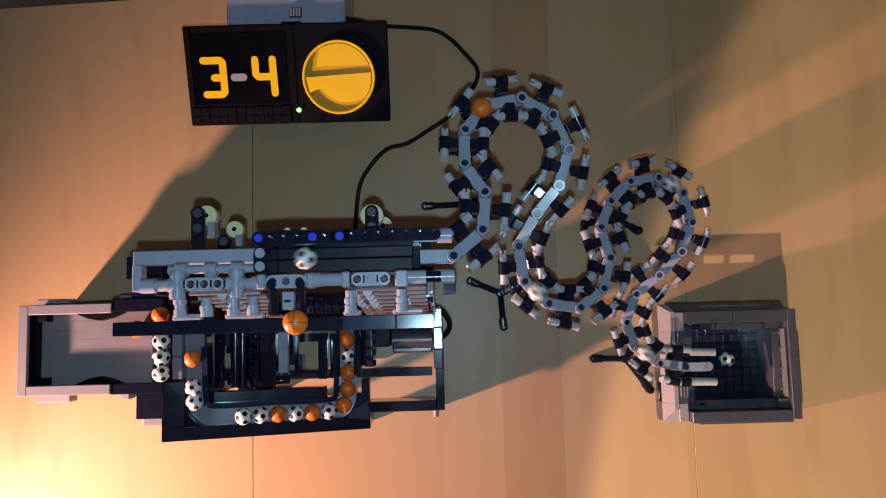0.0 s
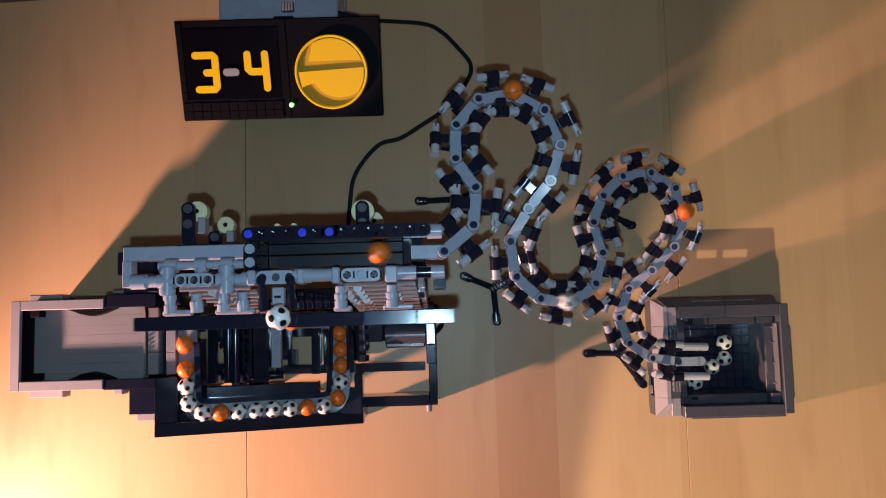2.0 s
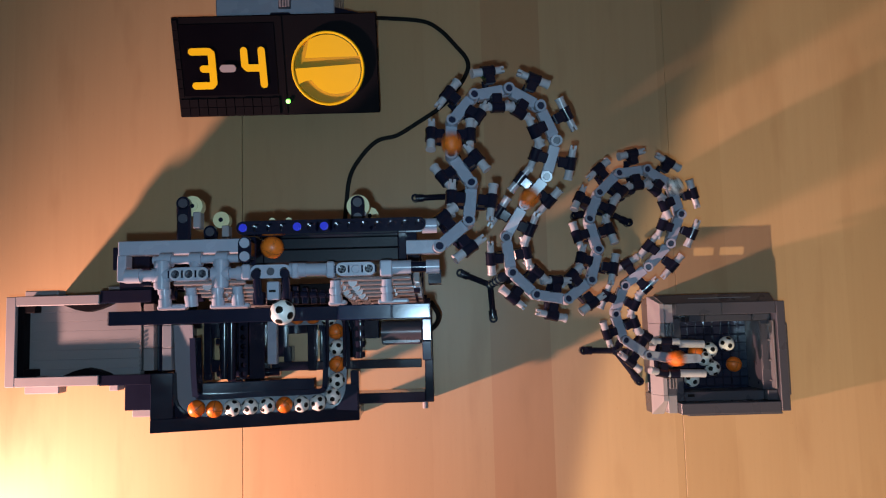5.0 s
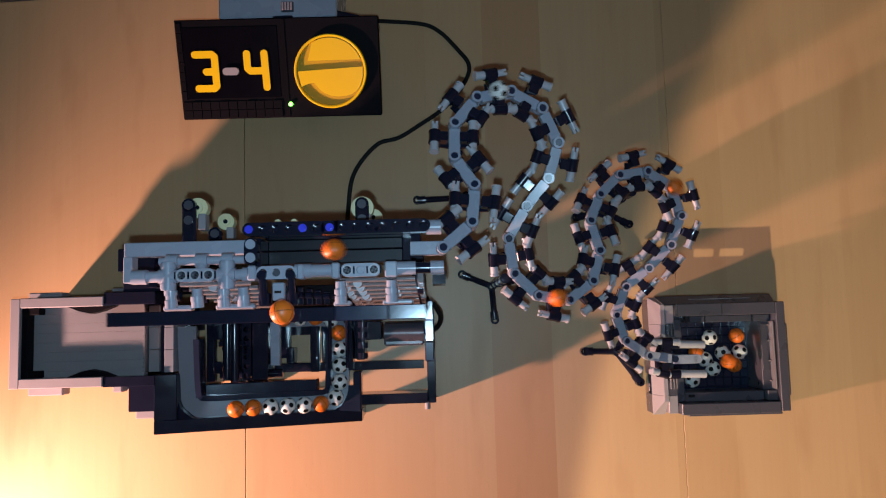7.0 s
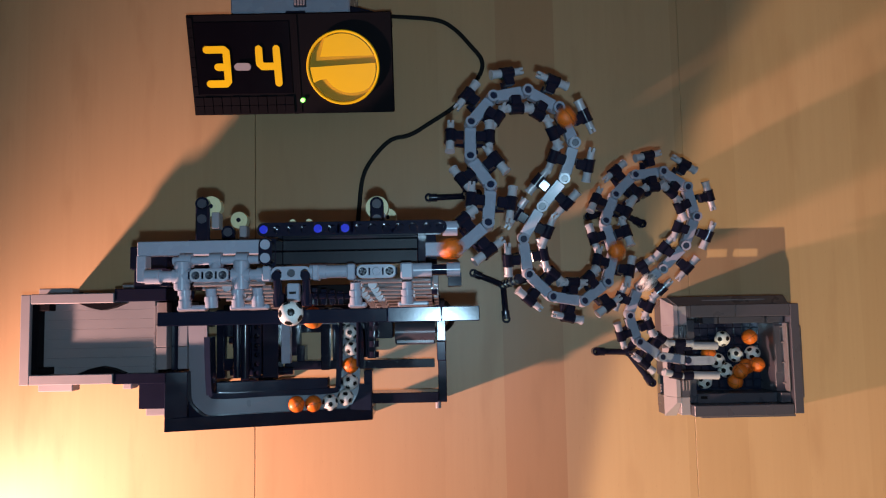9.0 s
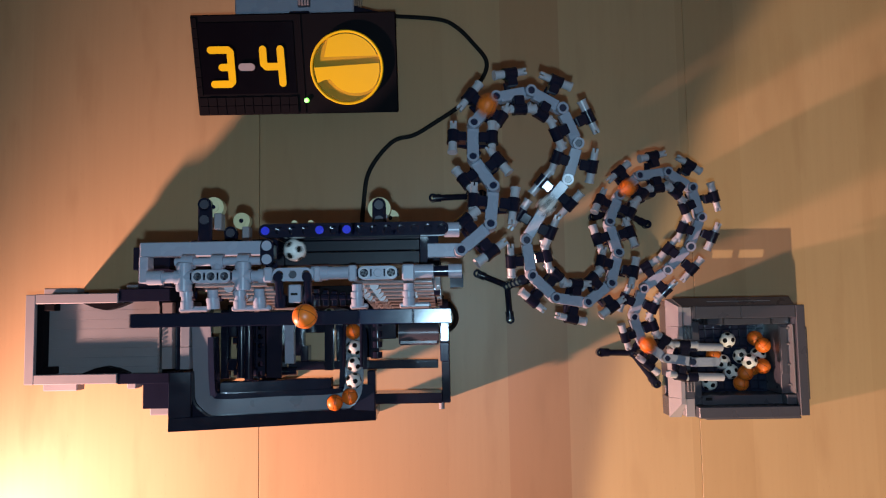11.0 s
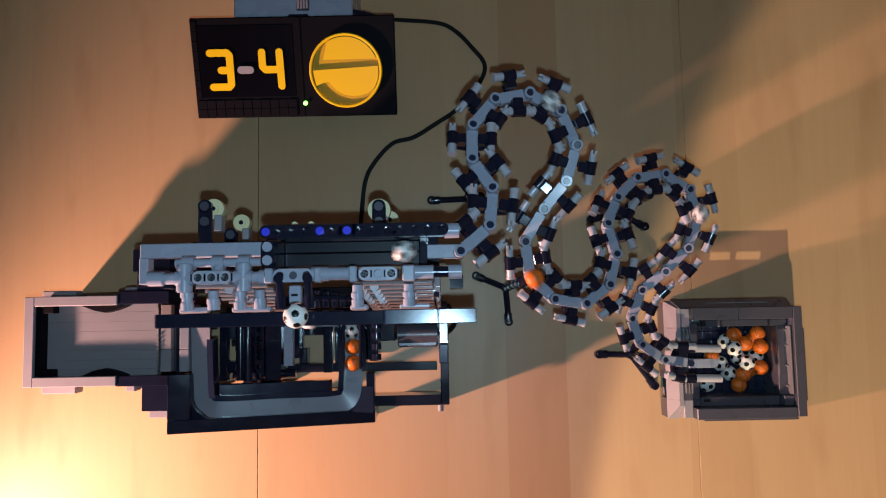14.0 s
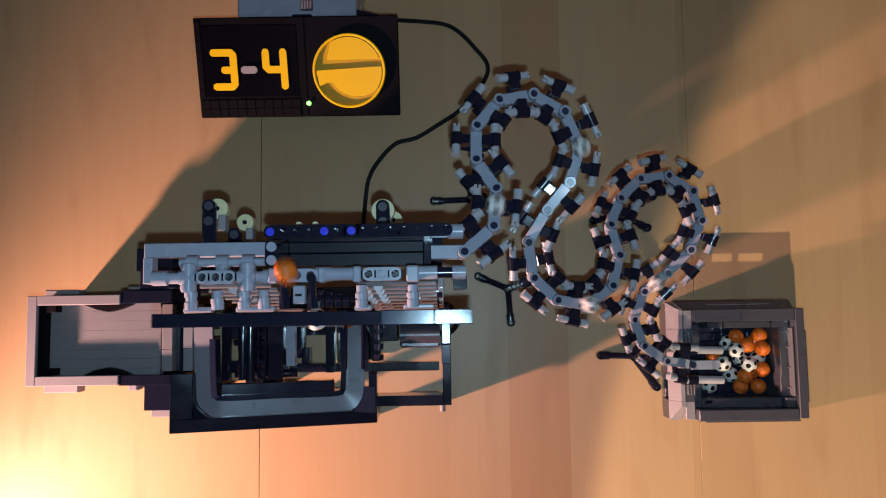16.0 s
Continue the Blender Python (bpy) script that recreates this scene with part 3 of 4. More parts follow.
def build_channel(machine):
    run = spline(QUEUE, 4)
    bm = sweep(bmesh.new(), run, 0, 15.4, -10, -7)
    part("channel_floor", bm, DARK_TILE, machine, "smooth grey ball channel bent in a U")
    outer = [p for p in run if not (p.x < -93 and p.y > -12)]
    part("channel_wall", sweep(bmesh.new(), outer, -10.0, 4.6, -14, 1.5), TILE, machine, "glossy black inner wall with blue sheen in its colour")
    part("channel_wall", sweep(bmesh.new(), [p for p in outer if p.x > -90 and p.y > -52], 9.7, 4.0, -14, 1.5), BLACK, machine, "glossy black outer wall")

    # plates that fill the square corners outside the bends
    for name, ids, corner, mat in (("corner_plate", (4, 6), (-60, -84), TILE), ("corner_plate", (8, 10), (-222, -84), BLACK)):
        pts = [Vector(p) for p in run[ids[0] * 4:ids[1] * 4 + 1]]
        edge = []
        for k in range(1, len(pts) - 1):
            d = pts[k + 1] - pts[k - 1]
            n = Vector((-d.y, d.x, 0)).normalized()
            edge.append(pts[k] + n * 8.0)
        c = Vector((*corner, edge[len(edge) // 2].z))
        side = edge[0] if corner[0] > -100 else edge[-1]
        fan = edge + [Vector((c.x, side.y, side.z))] if corner[0] < -100 else [Vector((c.x, side.y, side.z))] + edge
        bm = bmesh.new()
        for drop in (8, -0.6):
            hub = bm.verts.new(Vector((c.x, c.y, c.z - drop)) * MM)
            row = [bm.verts.new(Vector((v.x, v.y, c.z - drop)) * MM) for v in fan]
            for p, q in zip(row, row[1:]):
                bm.faces.new((hub, p, q))
            if drop == 8:
                low = [hub] + row
        for k in range(len(low)):
            top = [hub] + row
            bm.faces.new((low[k], low[(k + 1) % len(low)], top[(k + 1) % len(low)], top[k]))
        part(name, bm, mat, machine, "glossy dark corner plate")

    # a slanting black bed under the channel, with square corners
    def bed(x0, x1, y0, y1, drop, mat=BLACK):
        b = bmesh.new()
        lo, hi = [], []
        for x, y in ((x0, y0), (x1, y0), (x1, y1), (x0, y1)):
            z = 58 + (-91 - x) * 0.29
            lo.append(b.verts.new((x * MM, y * MM, (z - drop - 12) * MM)))
            hi.append(b.verts.new((x * MM, y * MM, (z - drop) * MM)))
        b.faces.new(lo), b.faces.new(hi)
        for i in range(4):
            b.faces.new((lo[i], lo[(i + 1) % 4], hi[(i + 1) % 4], hi[i]))
        bmesh.ops.bevel(b, geom=b.edges[:], offset=0.0005, segments=1, affect="EDGES")
        part("channel_bed", b, mat, machine)

    bed(-224, -59, -93, -82, -1.5)
    bed(-224, -64, -82, -64, 11)
    bed(-224, -207, -82, -45, -1.5)
    bed(-66, -59, -82, -50, -3, TILE)
    bed(-186, -97, -64.5, -55, 2, TILE)
    for x, y, z in ((-218, -88, 80), (-64, -88, 42), (-216, -6, 82), (-150, -88, 58)):
        part("channel_post", box(bmesh.new(), x - 4, x + 4, y - 4, y + 4, 0.3, z, 0.3), BLACK, machine)
    for x in (-70.5, -85.5):
        part("channel_rail", rod(bmesh.new(), (x, -4, 55), (x, -46, 57), 1.6, 10), BLACK, machine)


def build_base(machine):
    def bar(x, y, z, n, axis, face="z"):
        """A solid studded beam of n modules."""
        bm = bmesh.new()
        dx, dy = (8, 0) if axis == "x" else (0, 8)
        box(bm, x - 3.9, x + dx * (n - 1) + 3.9, y - 3.9, y + dy * (n - 1) + 3.9, z - 4, z + 4, 0.5)
        ob = part("base_beam", bm, BLACK, machine)
        for k in range(n):
            part("stud", rod(bmesh.new(), (x + dx * k, y + dy * k, z + 4), (x + dx * k, y + dy * k, z + 5.7), 2.4, 12), BLACK, ob)

    bar(-136, -46, 26, 17, "x")
    bar(-60, -36, 40, 5, "y")
    bar(-202, -54, 12, 8, "y")
    bar(-102, -46, 34, 7, "y")
    bar(-186, -36, 10, 5, "x", "y")
    bar(-178, 12, 14, 23, "x", "y")
    part("end_plate", box(bmesh.new(), -1, 6.5, -80, 2, 0.3, 40, 0.6), BLACK, machine, "glossy black end plate")
    for y0, y1, z, tilt in ((-40, -24.2, 91, 1.2), (-24, -6.2, 92, -0.8), (-6, 10, 92.5, 0.5)):
        m = Matrix.Translation((0.00225, (y0 + y1) / 2 * MM, (z - 9) * MM)) @ Euler((radians(tilt), radians(-tilt), 0)).to_matrix().to_4x4()
        part("end_plate", box(bmesh.new(), -3.7, 3.7, (y0 - y1) / 2, (y1 - y0) / 2, -9, 9, 0.6, m), SATIN, machine, "glossy black end plate with blue sheen in its colour")
    for y in (-38, -14, 8):
        part("end_post", box(bmesh.new(), -1, 5.5, y - 3.5, y + 3.5, 40, 74, 0.4), BLACK, machine)
    # unseen fillers added between the posts to block the desk lamp
    for y0, y1 in ((-34.3, -17.7), (-10.3, 4.3)):
        part("end_light_stop", box(bmesh.new(), -0.5, 5, y0, y1, 40.2, 73, 0.3), BLACK, machine)
    part("front_bar", box(bmesh.new(), -61, -1, -79, -70, 22, 50, 0.5), BLACK, machine)
    part("peg", rod(bmesh.new(), (-1.5, -76, 34), (-1.5, -86, 34), 2.6, 12), PALE, machine)
    # columns of stacked frames inside the loop
    for x, z in ((-176, 54), (-168, 60)):
        part("inner_tube", rod(bmesh.new(), (x, -54, z), (x, 4, z), 3.9, 16), BLACK, machine)
        for k in range(3):
            part("tube_ring", rod(bmesh.new(), (x, -46 + k * 18, z), (x, -43 + k * 18, z), 4.5, 16), BLACK, machine)
    part("inner_beam", beam(bmesh.new(), -158, -50, 56, 7, "y", "z"), BLACK, machine)
    part("inner_beam", beam(bmesh.new(), -158, -50, 40, 7, "y", "z"), BLACK, machine)
    part("inner_column", box(bmesh.new(), -152.5, -139, -54, 4, 40, 62, 0.6), BLACK, machine)
    for k in range(4):
        for x in (-148.5, -143):
            part("column_stud", rod(bmesh.new(), (x, -20 + k * 6.5, 62), (x, -20 + k * 6.5, 63.8), 2.0, 12), BLACK, machine)
    part("inner_cross", rod(bmesh.new(), (-186, -22, 44), (-140, -22, 44), 3.0, 12), BLACK, machine)
    part("inner_cross", rod(bmesh.new(), (-186, -50, 40), (-130, -50, 40), 3.6, 12), BLACK, machine)
    for k in range(5):
        part("lattice_bar", box(bmesh.new(), -152, -150, -52 + k * 9, -47 + k * 9, 30, 36, 0.3), DARK, machine)
    for x in (-168, -144):
        part("gear_axle", rod(bmesh.new(), (x, -50, 30), (x, 6, 30), 2.4, 10), BLACK, machine)
    part("grey_strut", box(bmesh.new(), -137, -129, -42, 4, 52, 60, 0.5), GREY, machine, "blue-grey strut")
    part("small_block", box(bmesh.new(), -129, -122, -42, -28, 14, 30, 0.5), BLACK, machine)
    # dark plates that close the inside of the loop but for its small windows
    for x0, x1, y0, y1, z in ((-181, -173, -66, -50, 26), (-165, -151.5, -66, -50, 26), (-197, -181, -50, -39, 24), (-197, -181, -19, 10, 24), (-181, -153, -49.8, 8, 8), (-139, -129, -38, 8, 12), (-129, -106, -17, 8, 12), (-98, -86, -44, 8, 20), (-70, -58, -40, 8, 22)):
        part("inner_plate", box(bmesh.new(), x0, x1, y0, y1, 4, z, 0.5), BLACK, machine)
    for k in range(8):
        part("lattice_rung", box(bmesh.new(), -172.8, -165.2, -65 + k * 3.8, -63.2 + k * 3.8, 14, 20, 0.2), DARK, machine)
    part("lattice_spine", box(bmesh.new(), -169.6, -168.4, -66, -36, 20.2, 23, 0.2), DARK, machine)
    # motor and its lead
    bm = box(bmesh.new(), -38, -3, -28, -10, 34, 56, 1.5)
    rod(bm, (-38, -17, 50), (-3, -17, 50), 9.5, 20)
    part("motor", bm, DARK, machine, "dark grey motor block")
    part("motor_mount", box(bmesh.new(), -58, -40, -22, -6, 30, 58, 0.6), BLACK, machine)
    lead = [(-6, -16, 52), (4, -16, 56), (11, -10, 62), (12, -2, 68), (6, 8, 74)]
    part("motor_lead", tube(bmesh.new(), spline(lead, 6), 2.2), RUBBER, machine)
    for k in range(4):
        part("drive_bush", rod(bmesh.new(), (-56, -38 + k * 9, 62), (-56, -33 + k * 9, 62), 4.2, 14), BLACK, machine)


def build_tower(machine):
    # uprights that carry the head
    for x, y in ((-176, 44), (-108, 46), (-60, 50), (-4, 48), (-176, 24), (-108, 14), (-52, 12), (-8, 12)):
        part("upright", box(bmesh.new(), x - 3.8, x + 3.8, y - 3.8, y + 3.8, 0.3, 234 if y > 20 else 60, 0.3), BLACK, machine)
    # cross beams added below the head to fill out the tower's cast shadow
    for z in (60, 124, 188):
        part("shadow_brace", beam(bmesh.new(), -172, 50, z, 21, "x", "y"), BLACK, machine)
        part("shadow_brace", beam(bmesh.new(), -4, 16, z, 4, "y", "x"), BLACK, machine)
        part("shadow_brace", beam(bmesh.new(), -176, 16, z, 4, "y", "x"), BLACK, machine)
    # unseen panels added to keep the desk lamp from shining through the tower
    for x0, x1 in ((-171.8, -112.2), (-103.8, -64.2), (-55.8, -8.2)):
        part("light_stop_panel", box(bmesh.new(), x0, x1, 42.5, 44.5, 64.5, 228, 0.3), BLACK, machine)
    # back beam with blue pins
    part("head_beam", beam(bmesh.new(), -101.5, 50.5, 274, 14, "x", "z"), BLACK, machine)
    part("head_beam", beam(bmesh.new(), -101.5, 34, 270, 2, "y", "z"), BLACK, machine)
    for x in (-101.5, -69.5, -53.5):
        bm = rod(bmesh.new(), (x, 50.5, 270), (x, 50.5, 278.4), 2.5, 16)
        rod(bm, (x, 50.5, 278.6), (x, 50.5, 279.4), 1.6, 12)
        part("blue_pin", bm, BLUE, machine, "bright blue pin")
    for y in (34, 42):
        part("grey_pin", rod(bmesh.new(), (-101.5, y, 266), (-101.5, y, 275), 3.0, 16), GREY, machine)
    for k, x in enumerate((-93.5, -85.5, -77.5, -61.5, -45.5, -37.5, -29.5, -21.5, -13.5, -5.5, 2.5)):
        part("axle_stub", rod(bmesh.new(), (x, 50.5, 268), (x, 50.5, 272.5 + (k % 3)), 2.3, 10), BLACK, machine)
    for x in (-87, -77):
        part("tan_stud", rod(bmesh.new(), (x, 56, 262), (x, 56, 265), 2.0, 12), CREAM, machine)
    # upper chute: two long plates and a low wall
    for y0, y1 in ((32, 40.2), (40.8, 47.5)):
        bm = bmesh.new()
        box(bm, -98, -12, y0, y1, 232, 240.5, 0.4)
        part("chute_plate", bm, SLATE, machine, "dark slate chute plate")
    part("chute_lip", box(bmesh.new(), -98, -6, 47.6, 49.6, 232, 256, 0.4), BLACK, machine)
    part("chute_end", box(bmesh.new(), -12, -7, 31, 48, 228, 238, 0.4), BLACK, machine)
    part("chute_start", box(bmesh.new(), -105, -98, 28, 47, 232, 262, 0.4), BLACK, machine)
    part("first_link", box(bmesh.new(), -8, 14, 36, 45, 229, 237, 0.5), GREY, machine, "light grey chute outlet")
    # grey frame on the inlet side
    part("side_beam", box(bmesh.new(), -187, -106, 38.5, 47.5, 242, 250, 0.5), GREY, machine, "smooth light grey beam")
    part("side_beam", box(bmesh.new(), -186.6, -181, 22, 38.5, 242, 252, 0.5), GREY, machine)
    part("cross_rod", rod(bmesh.new(), (-172, 24.5, 266), (-108, 24.5, 266), 3.4, 16), GREY, machine)
    part("pin_beam", beam(bmesh.new(), -143, 24.5, 269, 3, "x", "z"), GREY, machine)
    for x, y in ((-143, 24.5), (-135, 24.5), (-127, 24.5), (-44, 25), (-28, 25)):
        part("axle_end", rod(bmesh.new(), (x, y, 262), (x, y, 269.5), 2.4, 10), BLACK, machine)
        for a in (0, 90):
            part("axle_cross", box(bmesh.new(), -2.0, 2.0, -0.6, 0.6, 0, 2.0, 0.1, Matrix.Translation((x * MM, y * MM, 0.2695)) @ Euler((0, 0, radians(a + 20))).to_matrix().to_4x4()), DARK, machine)
        part("hole_rim", tile(bmesh.new(), Matrix.Translation((x * MM, y * MM, 0.2731)), half=3.2, t=0.8, r=2.5, ends="-+"), SILVER, machine)
        # thin black strips on top paint the shade of the beam's recesses
        for q in (-4.0, 4.0):
            part("recess_shade", box(bmesh.new(), x + q - 0.5, x + q + 0.5, y - 2.2, y + 2.2, 272.6, 273.2, 0.1), BLACK, machine)
    part("axle_end", rod(bmesh.new(), (-36, 25, 262), (-36, 25, 272.2), 2.3, 14), GREY, machine)
    for x in (-153, -117.5):
        bm = rod(bmesh.new(), (x, 16, 267), (x, 33, 267), 4.3, 18)
        rod(bm, (x, 17, 267), (x, 20, 267), 4.8, 18)
        rod(bm, (x, 29, 267), (x, 32, 267), 4.8, 18)
        rod(bm, (x - 5.4, 24.5, 267), (x + 5.4, 24.5, 267), 4.2, 18)
        part("tee", bm, GREY, machine)
    for x in (-171, -104):
        part("elbow", rod(bmesh.new(), (x - 4, 24.5, 266), (x + 5, 24.5, 266), 4.4, 16), GREY, machine)
    part("back_rod", rod(bmesh.new(), (-160, 34, 262), (-108, 34, 262), 2.6, 12), GREY, machine)
    for x in (-152, -134, -118):
        part("bush", rod(bmesh.new(), (x - 3.6, 34, 262), (x + 3.6, 34, 262), 4.3, 16), GREY, machine)
        part("bush_stem", rod(bmesh.new(), (x, 34, 262), (x, 25, 266), 3.2, 12), GREY, machine)
    for x, y0 in ((-152, 21), (-136, 17), (-120, 21), (-108, 17), (-49, 19), (-18, 19)):
        bm = rod(bmesh.new(), (x, y0, 266), (x, 6, 264), 3.2, 14)
        rod(bm, (x, y0 - 5, 265.6), (x, y0 - 8, 265.3), 3.9, 14)
        rod(bm, (x, 10, 264.6), (x, 5.5, 264), 3.8, 14)
        part("front_post", bm, GREY, machine)
    for x0, x1 in ((-158, -140), (-126, -102), (-54, -43), (-24, -5)):
        part("front_bar", box(bmesh.new(), x0, x1, 3.5, 7, 256, 262, 1.0), GREY, machine)
    # grey frame on the outlet side
    part("pin_beam", beam(bmesh.new(), -44, 25, 269, 3, "x", "z"), GREY, machine)
    for x0, x1, r, mat in ((-76, -66, 4.4, GREY), (-66, -53, 3.9, GREY), (-14, -3, 4.3, GREY), (-4, 6, 3.4, BLACK), (6, 14, 4.3, GREY)):
        part("axle_joiner", rod(bmesh.new(), (x0, 25.5, 268), (x1, 25.5, 268), r, 18), mat, machine)
    for x0, x1, r, mat in ((-8, 4, 3.4, BLACK), (4, 13, 4.6, GREY)):
        part("axle_joiner", rod(bmesh.new(), (x0, 51, 262), (x1, 51, 262), r, 18), mat, machine)
    bm = beam(bmesh.new(), 11, 20, 256, 4, "z", "x", pitch=-8)
    part("chain_drop", bm, BLACK, machine)
    for x0, x1 in ((-53.5, -48.4), (-21.6, -14)):
        part("beam_block", box(bmesh.new(), x0, x1, 20.2, 29.8, 263, 273.4, 0.9), GREY, machine)
    # release catch in the middle
    part("catch", beam(bmesh.new(), -94.5, 24.8, 269, 3, "x", "z"), GREY, machine)
    part("catch_pin", rod(bmesh.new(), (-86.5, 24.8, 262), (-86.5, 24.8, 270.5), 2.4, 12), DARK, machine)
    for x0, x1 in ((-104, -98.7), (-74.3, -70)):
        part("catch_block", box(bmesh.new(), x0, x1, 20.4, 29.4, 262, 273, 0.9), GREY, machine)
    part("catch_foot", box(bmesh.new(), -90, -82.6, 8, 19, 262, 268, 0.6), GREY, machine)
    part("catch_mark", box(bmesh.new(), -88.5, -84.5, 12.5, 14, 268, 268.6, 0), INK, machine)
    for x in (-94.8, -77.8):
        bm = rod(bmesh.new(), (x, 6, 268), (x, 24, 272.4), 2.5, 12)
        rod(bm, (x, 23.2, 264), (x, 23.2, 275), 2.9, 14)
        box(bm, x - 3.2, x + 3.2, 5, 13, 262, 270, 0.8)
        part("catch_arm", bm, BLACK, machine)
    for k in range(6):
        x = -78 + k * 4.4
        part("chain_tread", box(bmesh.new(), x - 1.8, x + 1.8, 6, 17 - k * 0.6, 236 - k * 9, 241 - k * 9, 0.5), BLACK, machine)
        part("chain_pin", rod(bmesh.new(), (x - 2, 12, 243 - k * 9), (x + 2, 12, 243 - k * 9), 2.2, 10), BLACK, machine)
    part("head_plate", box(bmesh.new(), -104, -54, 6, 20, 200, 206, 0.5), MATT, machine)
    # silver rungs between the stacked posts, one below the other
    for k in range(9):
        z, y = 254 - k * 18, 20 - k * 2.0
        part("rung", rod(bmesh.new(), (-52, y, z), (-4, y, z), 1.5, 12), CLEAR, machine, "clear shiny rung")
        for x in (-49, -40, -18):
            part("spacer", rod(bmesh.new(), (x, y - 2, z - 9), (x, y - 2, z - 0.5), 2.8, 12), SILVER, machine)
        part("rung", rod(bmesh.new(), (-150, y, z), (-106, y, z), 1.5, 12), CLEAR, machine, "clear shiny rung")
        part("spacer", rod(bmesh.new(), (-130, y - 2, z - 6), (-130, y - 2, z - 0.5), 2.8, 12), SILVER, machine)
    for k in range(7):
        part("end_fin", box(bmesh.new(), -3, 1, 20 - (7 - k) * 2, 27 - (7 - k) * 2, 92 + k * 22, 100 + k * 22, 0.5), CLEAR, machine, "clear shiny end fin")
    # guide rollers behind the head
    for x, y, z, rx, ry, rr in ((-151.7, 68.2, 234, -147.6, 72.2, 6.7), (-143, 57.5, 205, -137.0, 66.4, 5.8), (-38.3, 66, 234, -38.6, 69.4, 7.5), (-38.3, 62, 205, -33.6, 66.5, 6.2)):
        arm = bmesh.new()
        top = y + 5 if z > 220 else y
        box(arm, x - 4.5, x + 4.5, 48, top, z - 4, z, 1.2)
        rod(arm, (x, top, z - 4), (x, top, z), 4.5, 18)
        part("roller_arm", arm, BLACK, machine)
        bm = rod(bmesh.new(), (rx, ry, z - 13), (rx, ry, z - 6), rr, 28)
        rod(bm, (rx, ry, z - 6), (rx, ry, z - 5), rr * 0.55, 16)
        for a in range(6):
            q = radians(a * 60)
            rod(bm, (rx + rr * 0.75 * math.cos(q), ry + rr * 0.75 * math.sin(q), z - 6), (rx + rr * 0.75 * math.cos(q), ry + rr * 0.75 * math.sin(q), z - 5.6), 0.7, 8)
        part("roller", bm, CREAM, machine, "cream plastic roller")
        part("roller_axle", rod(bmesh.new(), (rx, ry, z - 14), (rx, ry, z - 4.6), 1.6, 10), BLACK, machine)
        part("roller_tab", box(bmesh.new(), rx + 0.5, rx + 5.5, ry - 15, ry - 4, z - 14, z - 6.2 + 1.2, 0.6), PALE, machine)
        for dy in (0, -10):
            part("arm_cap", rod(bmesh.new(), (x, top + dy, z), (x, top + dy, z + 0.8), 3.0, 14), DARK, machine)
    # lift shaft under the slide
    part("lift_rail", box(bmesh.new(), -112, -104, -4, 4, 40, 250, 0.4), BLACK, machine)


def build_machine():
    machine = thing("ball_machine", "tall black and grey plastic ball lifting machine with hopper", "ball machine")
    build_hopper(machine)
    build_channel(machine)
    build_base(machine)
    build_tower(machine)
    bm = bmesh.new()
    box(bm, -160, -28, -5, 3, 277, 286, 0.5)
    slide = part("slide_beam", bm, BLACK, machine, "long glossy black sliding beam")
    for x0, x1, z in ((-28, 3, 287), (3, 25, 286.5)):
        part("slide_tile", box(bmesh.new(), x0 + 0.1, x1 - 0.1, -5.2, 3.4, 277, z, 0.5), SATIN, slide)
    steps = [build_step(machine, -233.5, -224.8, TRAY, 88), build_step(machine, -216.6, -208.8, STEEL, 92)]
    return slide, steps


# ---- the balls ----
PERIOD, FIRST = 0.8556, 0.6
ORANGES = (-2, 0, 1, 3, 4, 5, 7, 8, 9, 11, 13, 18, 22, 23)
# how far ahead of the usual time a ball runs, at places along the track
AHEAD = {-3: ((9, 0.24), (13, 0.24), (20, 0.05)), -2: ((4, 0.03), (8, 0.07), (12, 0)), -1: ((0, 0.06), (3, 0.05), (7, 0), (10, 0), (14, 0.1), (18, -0.03), (24, 0)), 4: ((20, 0.03), (26, 0.13)),
         12: ((5, 0), (8, 0.09), (11, 0.03), (20, 0), (26, -0.06)), 13: ((6, 0), (8.5, -0.09), (13, -0.12), (18, -0.05), (24, 0)), -4: ((7, 0.15), (26, 0.13)), 1: ((3, -0.07), (7, 0.1), (13, 0.21), (20, 0.3)), 2: ((2, 0.03), (6, 0.18), (11, 0.34)), 3: ((2, 0), (13, 0.12), (26, 0.2)),
         5: ((4, 0), (8.5, 0.14), (14, 0.21), (23, 0.1)), 6: ((4, 0.02), (9, 0.1), (15, 0.17), (25, 0.14)), 7: ((2, 0.03), (7, 0.18), (12, 0.2), (16, 0.14)),
         8: ((3, -0.06), (7, 0.07), (20, 0.1)), 9: ((3, 0), (23, 0.1)), 10: ((3, 0), (15, 0.16), (21, 0.21)), 11: ((2, 0.05), (8.6, 0.28), (13, 0.3), (20, 0.38)),
         14: ((3, 0), (7, 0.14), (11, 0.07), (16, 0.14), (24, -0.03)), 15: ((6.9, 0), (7.1, -0.5), (9.8, -0.2))}
PHASE = (.72, .78, .88, .98, 1.08, 1.18, 1.28, 1.4, 1.55, 1.65, 1.75, 1.95, 2.15, 2.35, 2.55, 2.75, 2.95, 3.15, 3.35, 3.55, 3.75, 3.85)
INDEX = (0, 1, 1.7, 2.9, 4.2, 5, 5.5, 6, 6.6, 7.6, 8.4, 10.1, 12, 13.8, 16, 18, 20.4, 22.2, 24.2, 26.1, 28, 29.0)
LAUNCH = ((-0.05, -84, 8, 296), (0.0, -92, 27, 278), (0.10, -91, 41, 254), (0.20, -85.5, 41, 248.5), (0.30, -74, 40, 248), (0.40, -57, 40, 248), (0.50, -37, 40, 248), (0.62, -9, 40, 246.5))


